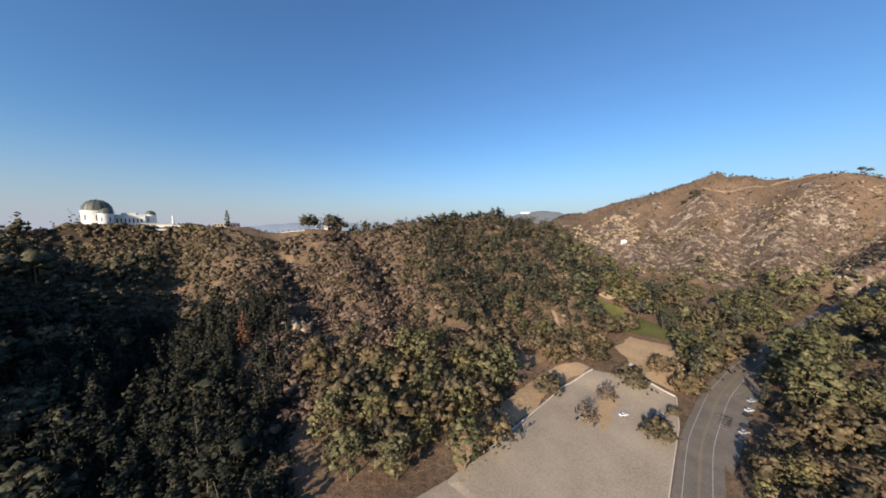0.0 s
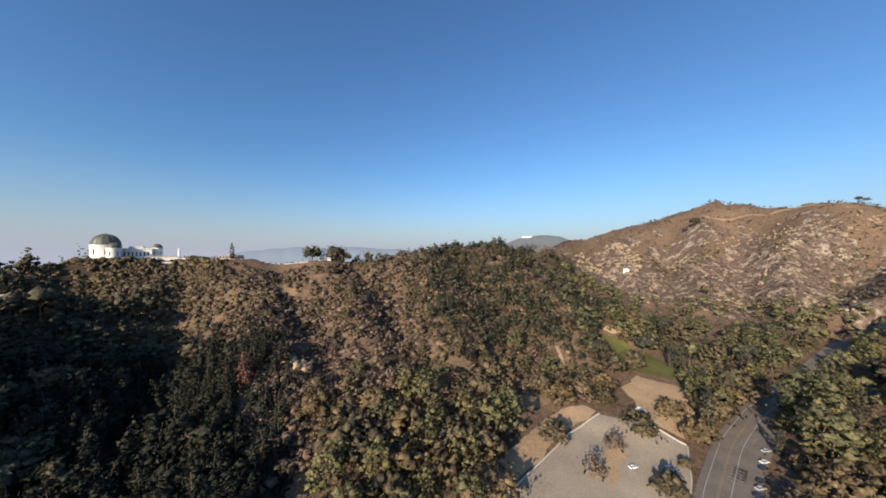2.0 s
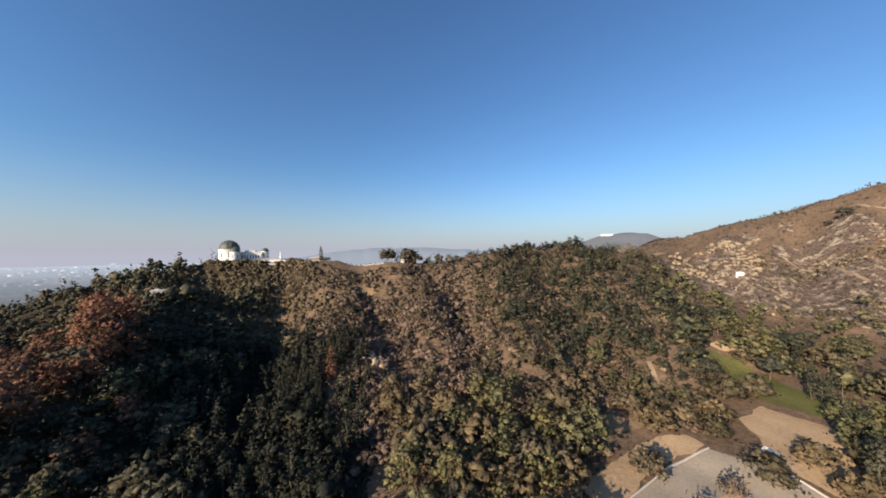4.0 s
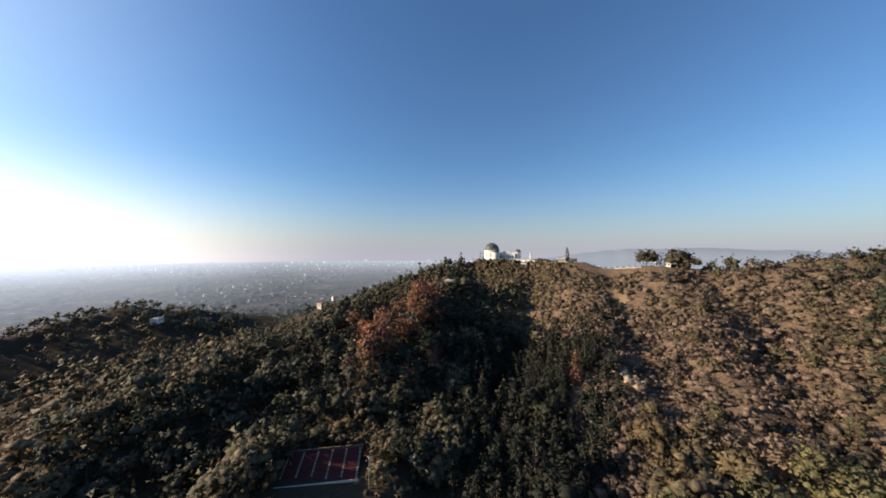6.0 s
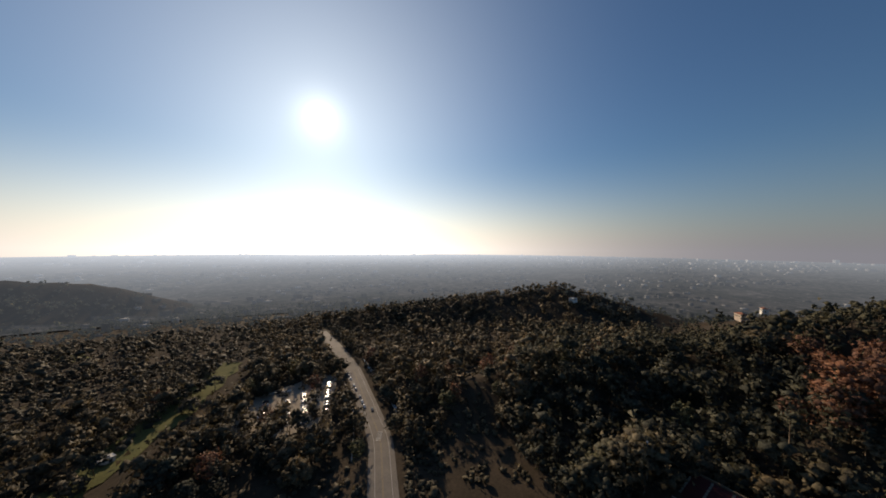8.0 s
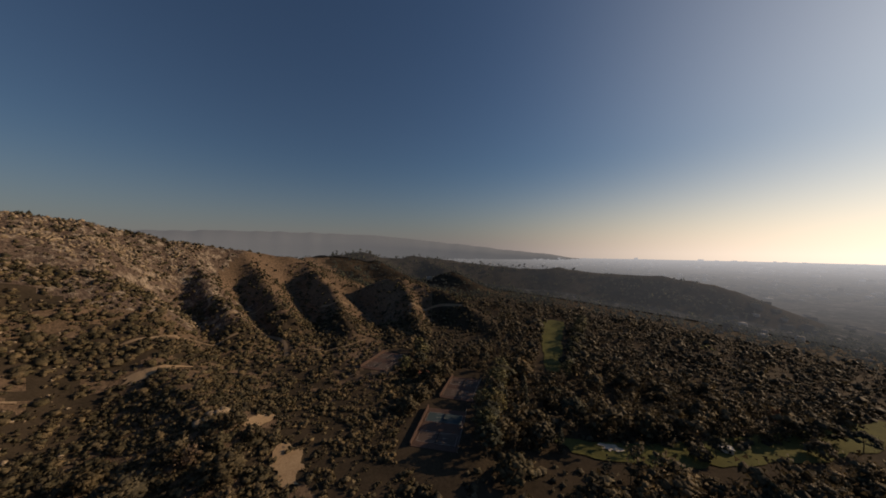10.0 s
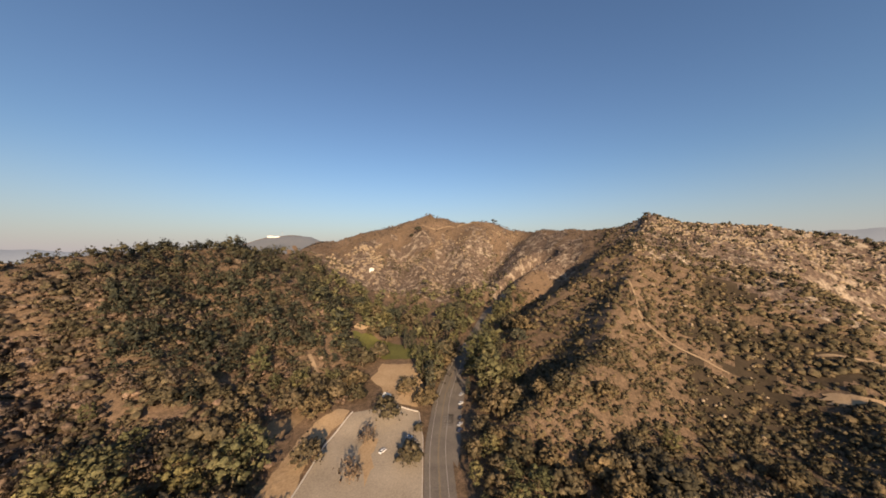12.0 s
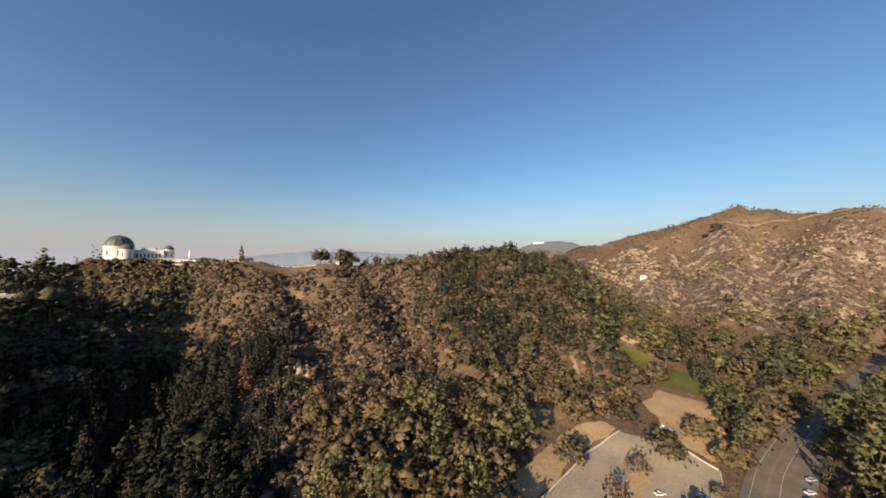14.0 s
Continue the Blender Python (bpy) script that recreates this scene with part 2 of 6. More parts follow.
def surface(name, light, dark, scale, rough=0.9, fine=None, bump=0.3, depth=0.05, metal=0.0):
    """A two-tone weathered surface: broad stains and fine grain, at real size."""
    m, t, b = material(name, rough)
    p = coords(t)
    broad = ramp(t, grain(t, p, scale), [(0.35, dark), (0.65, light)])
    fine_fac = grain(t, p, fine or scale * 9, 3.0)
    col = mix(t, 0.35, broad, ramp(t, fine_fac, [(0.3, tuple(c * 0.6 for c in dark)), (0.7, tuple(min(1, c * 1.25) for c in light))]))
    t.links.new(col, b.inputs["Base Color"])
    b.inputs["Metallic"].default_value = metal
    if rough >= 0.9:
        b.inputs["Specular IOR Level"].default_value = 0.06
    relief(t, b, fine_fac, bump, depth)
    return m


def foliage(name, tones, patch=0.15, rough=0.7):
    """Leaves: hue shifts from plant to plant by noise, from spray to spray by island."""
    m, t, b = material(name, rough)
    geo = t.nodes.new("ShaderNodeNewGeometry")
    broad = ramp(t, grain(t, geo.outputs["Position"], patch, 2.0), [(0.36, tones[0]), (0.5, tones[1]), (0.64, tones[2])])
    own = ramp(t, geo.outputs["Random Per Island"], [(0.0, (0.8, 0.8, 0.82)), (1.0, (1.2, 1.18, 1.14))])
    one = t.nodes.new("ShaderNodeObjectInfo")
    per = ramp(t, one.outputs["Random"], [(0.0, (0.75, 0.8, 0.75)), (0.5, (1.0, 1.0, 1.0)), (1.0, (1.25, 1.15, 1.0))])
    leafy = grain(t, geo.outputs["Position"], 0.9, 5.0, 0.8)
    fine = ramp(t, leafy, [(0.36, (0.45, 0.46, 0.48)), (0.50, (1.05, 1.05, 1.05)), (0.66, (1.7, 1.65, 1.55))])
    col = mix(t, 1.0, mix(t, 1.0, mix(t, 1.0, broad, own, "MULTIPLY"), per, "MULTIPLY"), fine, "MULTIPLY")
    relief(t, b, leafy, 0.6, 0.5)
    t.links.new(col, b.inputs["Base Color"])
    b.inputs["Specular IOR Level"].default_value = 0.15
    through_leaf = node(t, "ShaderNodeBsdfTranslucent")
    t.links.new(col, through_leaf.inputs["Color"])
    blend = node(t, "ShaderNodeMixShader", Fac=0.2)
    t.links.new(b.outputs[0], blend.inputs[1])
    t.links.new(through_leaf.outputs[0], blend.inputs[2])
    t.links.new(blend.outputs[0], t.nodes["Material Output"].inputs[0])
    return m


def earth():
    """Chaparral hillside: tan soil, dry grass and litter."""
    m, t, b = material("hillside_earth", 0.95)
    b.inputs["Specular IOR Level"].default_value = 0.06
    geo = t.nodes.new("ShaderNodeNewGeometry")
    p = geo.outputs["Position"]
    soil = ramp(t, grain(t, p, 0.02, 6.0), [(0.34, (0.080, 0.056, 0.041)), (0.48, (0.145, 0.099, 0.071)), (0.66, (0.235, 0.160, 0.114))])
    litter = ramp(t, grain(t, p, 0.3, 6.0, 0.75), [(0.40, (0.054, 0.037, 0.026)), (0.50, (0.148, 0.098, 0.066)), (0.66, (0.30, 0.197, 0.13))])
    tuft = ramp(t, grain(t, p, 1.1, 3.0, 0.6), [(0.42, (0.045, 0.036, 0.02)), (0.56, (0.21, 0.15, 0.085))])
    col = mix(t, 0.3, mix(t, 0.55, soil, litter), tuft)
    t.links.new(col, b.inputs["Base Color"])
    relief(t, b, grain(t, p, 0.5, 5.0, 0.7), 0.8, 0.8)
    return m


def haze_emission(t, b, p, gain=1.0):
    """Haze painted on the backdrop as emission: more with distance, and towards the sun."""
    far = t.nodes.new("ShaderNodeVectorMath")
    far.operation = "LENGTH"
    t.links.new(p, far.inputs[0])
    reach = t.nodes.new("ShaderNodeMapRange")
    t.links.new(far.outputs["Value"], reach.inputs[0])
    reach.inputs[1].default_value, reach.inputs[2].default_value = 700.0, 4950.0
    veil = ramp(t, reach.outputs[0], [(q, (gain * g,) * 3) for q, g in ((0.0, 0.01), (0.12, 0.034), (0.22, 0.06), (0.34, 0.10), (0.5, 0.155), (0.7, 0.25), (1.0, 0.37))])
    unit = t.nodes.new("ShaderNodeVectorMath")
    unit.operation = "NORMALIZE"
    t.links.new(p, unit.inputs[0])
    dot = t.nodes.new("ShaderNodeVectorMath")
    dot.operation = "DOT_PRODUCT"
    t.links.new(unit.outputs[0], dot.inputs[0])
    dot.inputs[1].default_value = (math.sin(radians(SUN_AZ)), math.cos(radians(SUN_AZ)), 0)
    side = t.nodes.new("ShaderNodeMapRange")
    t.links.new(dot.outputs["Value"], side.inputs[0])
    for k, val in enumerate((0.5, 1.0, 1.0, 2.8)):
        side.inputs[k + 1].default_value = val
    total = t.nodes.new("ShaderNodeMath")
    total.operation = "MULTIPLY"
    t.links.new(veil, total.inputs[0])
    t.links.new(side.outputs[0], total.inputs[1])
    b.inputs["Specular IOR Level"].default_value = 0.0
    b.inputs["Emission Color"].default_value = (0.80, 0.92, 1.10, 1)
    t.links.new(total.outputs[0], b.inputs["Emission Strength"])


def far_plain():
    """The city floor, a backdrop with painted haze: its emission grows with distance."""
    m, t, b = material("haze_painted_city_floor", 0.95)
    p = coords(t)
    wide = ramp(t, grain(t, p, 0.005, 6.0, 0.7), [(0.38, (0.015, 0.02, 0.018)), (0.5, (0.04, 0.042, 0.04)), (0.66, (0.11, 0.105, 0.10))])
    speck = ramp(t, grain(t, p, 0.035, 4.0, 0.8), [(0.45, (0.012, 0.017, 0.014)), (0.58, (0.08, 0.078, 0.074)), (0.72, (0.30, 0.29, 0.27))])
    col = mix(t, 0.5, wide, speck)
    t.links.new(col, b.inputs["Base Color"])
    haze_emission(t, b, p)
    return m


EARTH = earth()
LITTER = surface("leaf_litter_floor", (0.07, 0.052, 0.035), (0.038, 0.03, 0.02), 0.05, 0.95, 0.6, 0.6, 0.3)
FAR = far_plain()


def crag():
    """Pale sandstone faces broken by brown scrub soil, streaked down the slope."""
    m, t, b = material("craggy_slope", 0.95)
    b.inputs["Specular IOR Level"].default_value = 0.06
    p = coords(t)
    tall = t.nodes.new("ShaderNodeMapping")
    tall.inputs["Scale"].default_value = (1.0, 1.0, 0.45)
    t.links.new(p, tall.inputs["Vector"])
    face = grain(t, tall.outputs[0], 0.085, 6.0, 0.68)
    soil = ramp(t, grain(t, p, 0.3, 5.0, 0.7), [(0.36, (0.062, 0.046, 0.037)), (0.52, (0.135, 0.097, 0.073)), (0.68, (0.21, 0.15, 0.11))])
    stone = ramp(t, grain(t, p, 0.5, 4.0, 0.7), [(0.3, (0.18, 0.14, 0.105)), (0.6, (0.40, 0.325, 0.24))])
    t.links.new(mix(t, ramp(t, face, [(0.50, (0, 0, 0)), (0.60, (1, 1, 1))]), soil, stone), b.inputs["Base Color"])
    relief(t, b, face, 1.0, 6.0)
    return m


CRAG = crag()


def far_hill():
    m = surface("haze_painted_far_hill", (0.062, 0.055, 0.046), (0.036, 0.034, 0.029), 0.008, 0.95, 0.05, 0.0, 0.1)
    # haze painted onto the hills as emission
    haze_emission(m.node_tree, m.node_tree.nodes["Principled BSDF"], coords(m.node_tree), 0.85)
    return m


FAR_HILL = far_hill()
ASPHALT = surface("road_asphalt", (0.175, 0.15, 0.122), (0.115, 0.10, 0.084), 0.08, 0.85, 1.5, 0.2, 0.02)
LOT = surface("worn_parking_asphalt", (0.34, 0.285, 0.215), (0.25, 0.208, 0.155), 0.06, 0.9, 1.2, 0.2, 0.02)
DRY = surface("brown_hill_dirt", (0.27, 0.185, 0.108), (0.18, 0.122, 0.07), 0.07, 0.95, 0.9, 0.4, 0.1)
TRAIL = surface("trodden_trail_dirt", (0.31, 0.225, 0.145), (0.20, 0.145, 0.092), 0.07, 0.95, 0.9, 0.4, 0.1)
DIRT = surface("bare_tan_dirt", (0.42, 0.30, 0.18), (0.30, 0.205, 0.12), 0.07, 0.95, 0.9, 0.4, 0.1)
TURF = surface("mown_turf", (0.135, 0.132, 0.046), (0.078, 0.080, 0.030), 0.06, 0.9, 1.0, 0.4, 0.1)
CONCRETE = surface("pale_concrete", (0.55, 0.50, 0.43), (0.42, 0.38, 0.32), 0.3, 0.9, 3.0, 0.2, 0.02)
PLASTER = surface("white_plaster", (0.80, 0.77, 0.70), (0.68, 0.65, 0.58), 0.15, 0.8, 2.0, 0.1, 0.02)
COPPER = surface("weathered_copper", (0.135, 0.14, 0.115), (0.085, 0.09, 0.075), 0.3, 0.55, 2.0, 0.15, 0.03, 0.2)
PAINT = surface("white_road_paint", (0.55, 0.53, 0.48), (0.30, 0.285, 0.255), 0.8, 0.8, 4.0, 0.05, 0.01)
YELLOW = surface("yellow_road_paint", (0.34, 0.25, 0.11), (0.22, 0.17, 0.09), 0.8, 0.8, 4.0, 0.05, 0.01)
ROCK = surface("pale_sandstone", (0.38, 0.295, 0.20), (0.20, 0.148, 0.095), 0.12, 0.95, 0.9, 0.7, 0.4)
BARK = surface("grey_brown_bark", (0.20, 0.15, 0.10), (0.10, 0.075, 0.05), 0.6, 0.95, 5.0, 0.6, 0.05)
SEAT_RED = surface("faded_red_seating", (0.13, 0.035, 0.033), (0.09, 0.026, 0.026), 0.2, 0.8, 3.0, 0.2, 0.05)
COURT_RED = surface("red_court_surround", (0.125, 0.08, 0.064), (0.085, 0.058, 0.048), 0.1, 0.9, 2.0, 0.1, 0.01)
COURT_BLUE = surface("faded_court", (0.12, 0.087, 0.072), (0.082, 0.066, 0.057), 0.1, 0.9, 2.0, 0.1, 0.01)
STEEL = surface("galvanised_steel", (0.42, 0.42, 0.41), (0.30, 0.30, 0.29), 1.0, 0.5, 6.0, 0.05, 0.01, 0.6)
ROOF = surface("light_flat_roof", (0.62, 0.59, 0.53), (0.46, 0.43, 0.38), 0.15, 0.85, 1.5, 0.1, 0.02)
TILE = surface("terracotta_roof", (0.34, 0.15, 0.085), (0.24, 0.10, 0.06), 0.4, 0.85, 3.0, 0.4, 0.05)
STUCCO = surface("warm_stucco", (0.60, 0.49, 0.39), (0.48, 0.39, 0.31), 0.2, 0.9, 2.0, 0.1, 0.02)
SHADE_GLASS = surface("dark_window_glass", (0.03, 0.035, 0.04), (0.02, 0.022, 0.026), 0.5, 0.15, 3.0, 0.0, 0.01)

OAK = foliage("oak_leaves", [(0.06, 0.05, 0.031), (0.108, 0.088, 0.053), (0.17, 0.133, 0.083)])
PINE = foliage("pine_needles", [(0.038, 0.041, 0.03), (0.061, 0.063, 0.044), (0.094, 0.09, 0.059)])
GUM = foliage("eucalyptus_leaves", [(0.074, 0.074, 0.038), (0.124, 0.119, 0.059), (0.19, 0.17, 0.087)])
# cedar needles darkened in colour to stand in for the ravine's shade
CEDAR_SHADE = foliage("shade_toned_cedar_needles", [(0.017, 0.021, 0.017), (0.027, 0.031, 0.024), (0.043, 0.046, 0.032)])
# darker copy of the oak leaves, with hollow shade put into the colour
SHADE_OAK = foliage("shade_toned_oak_leaves", [(0.046, 0.041, 0.028), (0.08, 0.069, 0.045), (0.134, 0.111, 0.071)])
SAGE = foliage("dark_sage_scrub", [(0.05, 0.045, 0.028), (0.094, 0.079, 0.047), (0.158, 0.122, 0.073)], 0.12)
RUST = foliage("dead_orange_needles", [(0.125, 0.062, 0.042), (0.19, 0.094, 0.060), (0.245, 0.128, 0.080)])
BRUSH = foliage("dry_chaparral", [(0.064, 0.05, 0.036), (0.138, 0.098, 0.074), (0.235, 0.168, 0.127)], 0.09)
SCRUB = foliage("sparse_hill_scrub", [(0.078, 0.064, 0.050), (0.135, 0.104, 0.082), (0.205, 0.152, 0.120)], 0.1)
# foliage copy for far woods, with haze painted in as emission
FAR_WOODS = foliage("haze_painted_far_woods", [(0.036, 0.042, 0.028), (0.060, 0.066, 0.040), (0.095, 0.092, 0.055)])
haze_emission(FAR_WOODS.node_tree, FAR_WOODS.node_tree.nodes["Principled BSDF"], coords(FAR_WOODS.node_tree), 1.4)
TWIG = foliage("bare_grey_twigs", [(0.13, 0.10, 0.075), (0.17, 0.13, 0.10), (0.22, 0.17, 0.13)])


# ---- building helpers ----
def mesh_from(name, verts, faces, mat, smooth_shade=False, normals=None):
    me = bpy.data.meshes.new(name)
    verts, faces = np.asarray(verts, np.float32), np.asarray(faces, np.int32)
    n, k = faces.shape
    me.vertices.add(len(verts))
    me.vertices.foreach_set("co", verts.ravel())
    me.loops.add(n * k)
    me.loops.foreach_set("vertex_index", faces.ravel())
    me.polygons.add(n)
    me.polygons.foreach_set("loop_start", np.arange(0, n * k, k, dtype=np.int32))
    if smooth_shade:
        me.polygons.foreach_set("use_smooth", np.ones(n, bool))
    me.update(calc_edges=True)
    if normals is not None:
        att = me.attributes.new("custom_normal", "FLOAT_VECTOR", "POINT")
        att.data.foreach_set("vector", np.asarray(normals, np.float32).ravel())
    me.materials.append(mat)
    return me


def part(name, bm, mat, parent=None, label=""):
    """One bmesh as one mesh object under a thing or a part."""
    me = bpy.data.meshes.new(name)
    bm.to_mesh(me)
    bm.free()
    me.materials.append(mat)
    ob = new(name, me)
    ob.parent = parent
    return tagged(ob, label)


def thing(name, at, label, category, group="", turn=0.0):
    ob = new(name)
    ob.matrix_basis = pose(*at, 0, 0, turn)
    return tagged(ob, label, category, group)


def box(bm, x0, y0, z0, x1, y1, z1, bevel=0.0):
    m = Matrix.LocRotScale(((x0 + x1) / 2, (y0 + y1) / 2, (z0 + z1) / 2), None, (x1 - x0, y1 - y0, z1 - z0))
    made = bmesh.ops.create_cube(bm, size=1.0, matrix=m)
    if bevel:
        edges = list({e for v in made["verts"] for e in v.link_edges})
        bmesh.ops.bevel(bm, geom=edges, offset=bevel, segments=1, affect="EDGES")
    return made["verts"]


def tube(bm, a, b, r0, r1, sides=7):
    a, b = Vector(a), Vector(b)
    q = (b - a).to_track_quat("Z", "Y").to_matrix().to_4x4()
    bmesh.ops.create_cone(bm, cap_ends=True, segments=sides, radius1=r0, radius2=r1, depth=(b - a).length,
                          matrix=Matrix.Translation((a + b) / 2) @ q)


def lathe(bm, profile, sides=48):
    rings = [[bm.verts.new((r * math.cos(2 * math.pi * k / sides), r * math.sin(2 * math.pi * k / sides), z)) for k in range(sides)]
             for r, z in profile]
    for lo, hi in zip(rings, rings[1:]):
        for k in range(sides):
            bm.faces.new((lo[k], lo[(k + 1) % sides], hi[(k + 1) % sides], hi[k]))
    bm.faces.new(rings[-1])


def sprays(rng, centres, half, outward):
    """Small leaf sprays at the centres, three-cornered, facing outward from their crown; vertices, faces, normals."""
    n = len(centres)
    a = rng.normal(0, 1, (n, 3))
    a /= np.linalg.norm(a, axis=1)[:, None]
    b = np.cross(a, rng.normal(0, 1, (n, 3)))
    b /= np.linalg.norm(b, axis=1)[:, None]
    g = np.cross(a, b)
    away = np.sum(g * outward, axis=1) < 0
    b[away], g[away] = -b[away], -g[away]
    s = half[:, None] * rng.uniform(0.6, 1.4, (n, 1))
    a, b = a * s, b * s
    v = np.stack([centres - a - b * 0.55, centres + a - b * 0.45, centres + b * 1.15 + a * rng.uniform(-0.5, 0.5, (n, 1))], 1).reshape(-1, 3)
    o = outward / np.maximum(np.linalg.norm(outward, axis=1), 1e-6)[:, None] + 0.14 * g
    o /= np.linalg.norm(o, axis=1)[:, None]
    return v, np.arange(3 * n).reshape(n, 3), np.repeat(o, 3, axis=0)


def lumps(rng, centres, radius, outward, flat=0.8, small=False):
    """Uneven leafy clumps, each a jittered twelve- or six-cornered lump; vertices, faces, normals."""
    if small:
        base = np.array([(1, 0, 0), (0, 1, 0), (-1, 0, 0), (0, -1, 0), (0, 0, 1), (0, 0, -1)], float)
        tri = np.array([(0, 1, 4), (1, 2, 4), (2, 3, 4), (3, 0, 4), (1, 0, 5), (2, 1, 5), (3, 2, 5), (0, 3, 5)])
    else:
        bm = bmesh.new()
        g = (1 + math.sqrt(5)) / 2
        for p in ((-1, g, 0), (1, g, 0), (-1, -g, 0), (1, -g, 0), (0, -1, g), (0, 1, g), (0, -1, -g), (0, 1, -g), (g, 0, -1), (g, 0, 1), (-g, 0, -1), (-g, 0, 1)):
            bm.verts.new(Vector(p).normalized())
        bmesh.ops.convex_hull(bm, input=bm.verts)
        bm.verts.index_update()
        base = np.array([v.co[:] for v in bm.verts])
        tri = np.array([[v.index for v in f.verts] for f in bm.faces])
        bm.free()
    n, m = len(centres), len(base)
    a = rng.uniform(0, 2 * np.pi, n)
    c, q = np.cos(a)[:, None], np.sin(a)[:, None]
    b = np.stack([base[None, :, 0] * c - base[None, :, 1] * q, base[None, :, 0] * q + base[None, :, 1] * c, np.repeat(base[None, :, 2], n, 0)], -1)
    v = b * rng.uniform(0.45, 1.4, (n, m, 1)) * np.array([1, 1, flat]) * radius[:, None, None] + centres[:, None, :]
    o = outward / np.maximum(np.linalg.norm(outward, axis=1), 1e-6)[:, None]
    o = b + 0.45 * o[:, None, :] + rng.normal(0, 0.2, (n, m, 3))
    o /= np.maximum(np.linalg.norm(o, axis=2), 1e-6)[:, :, None]
    f = tri[None] + (np.arange(n) * m)[:, None, None]
    return v.reshape(-1, 3), f.reshape(-1, 3), o.reshape(-1, 3)


def joined(*pieces):
    """Several (vertices, faces, normals) as one."""
    at = np.cumsum([0] + [len(p[0]) for p in pieces])
    return (np.concatenate([p[0] for p in pieces]), np.concatenate([p[1] + k for p, k in zip(pieces, at)]), np.concatenate([p[2] for p in pieces]))


# ---- ground ----
def polar_sheet(rad, turns, lift=0.0):
    az = np.linspace(0, 2 * np.pi, turns, endpoint=False)
    a, r = np.meshgrid(az, rad)
    x, y = r * np.sin(a), r * np.cos(a)
    v = np.stack([x, y, land(x, y) + lift], -1).reshape(-1, 3)
    i = np.arange(len(rad) - 1)[:, None] * turns
    k = np.arange(turns)[None, :]
    k2 = (k + 1) % turns
    return v, np.stack([i + k, i + turns + k, i + turns + k2, i + k2], -1).reshape(-1, 4)[:, ::-1]


def build_ground():
    """One sheet from the canyon floor to the horizon; leaf litter under the woods."""
    turns = 560
    rad = np.concatenate([np.linspace(6, 110, 18), np.geomspace(114, 760, 185), np.geomspace(775, 4950, 64)])
    v, f = polar_sheet(rad, turns)
    hub = len(v)
    v = np.concatenate([v, [[0.0, 0.0, ground_z(0, 0)]]])
    me = mesh_from("ground", v, f, EARTH, True)
    c = v[f].mean(axis=1)
    x, y = c[:, 0], c[:, 1]
    d = np.hypot(x, y) * (0.9 + 0.2 * fbm(x, y, 60, 3, 71))
    az = np.degrees(np.arctan2(x, y)) + 16 * (fbm(x, y, 90, 3, 73) - 0.5)
    wooded = ((az > 137) | (az < -109) | ((az > 122) & (d > 760)) | ((az < -70) & (d > 600))) & (d > 120)
    wooded |= (az > -112) & (az < -45) & (d > 90) & (d < 640)
    wooded |= (az > -48) & (az < -35) & (d > 120) & (d < 335)
    wooded |= (d > 1500) & (c[:, 2] < 40)
    wooded |= (az > 84) & (az < 142) & (d > 105) & (d < 470) & (fbm(x, y, 34, 3, 61) > 0.5)
    bluff = (az > 22) & (az < 69) & (d > 545) & (d < 800 + 60 * np.sin(az)) | (az > 76) & (az < 106) & (d > 425) & (d < 680)
    me.polygons.foreach_set("material_index", np.where(bluff, 2, wooded).astype(np.int32))
    me.materials.append(LITTER)
    me.materials.append(CRAG)
    bm = bmesh.new()
    bm.from_mesh(me)
    bm.verts.ensure_lookup_table()
    for j in range(turns):
        bm.faces.new((bm.verts[hub], bm.verts[(j + 1) % turns], bm.verts[j]))
    bm.to_mesh(me)
    bm.free()
    tagged(new("ground", me), "dry brown chaparral hills and canyon with tan soil", "ground", kind="structure")


def build_backdrop():
    """The far basin and its hills, kilometres behind the canyon."""
    v, f = polar_sheet(np.geomspace(1000, 4940, 52), 480, 3.0)
    me = mesh_from("backdrop", v, f, FAR, True)
    c = v[f].mean(axis=1)
    me.polygons.foreach_set("material_index", (c[:, 2] > np.minimum(10, floor_level(c[:, 0], c[:, 1]) + 14)).astype(np.int32))
    me.materials.append(FAR_HILL)
    tagged(new("backdrop", me), "far city basin and hills with painted haze", "distance", kind="structure")


build_ground()
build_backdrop()


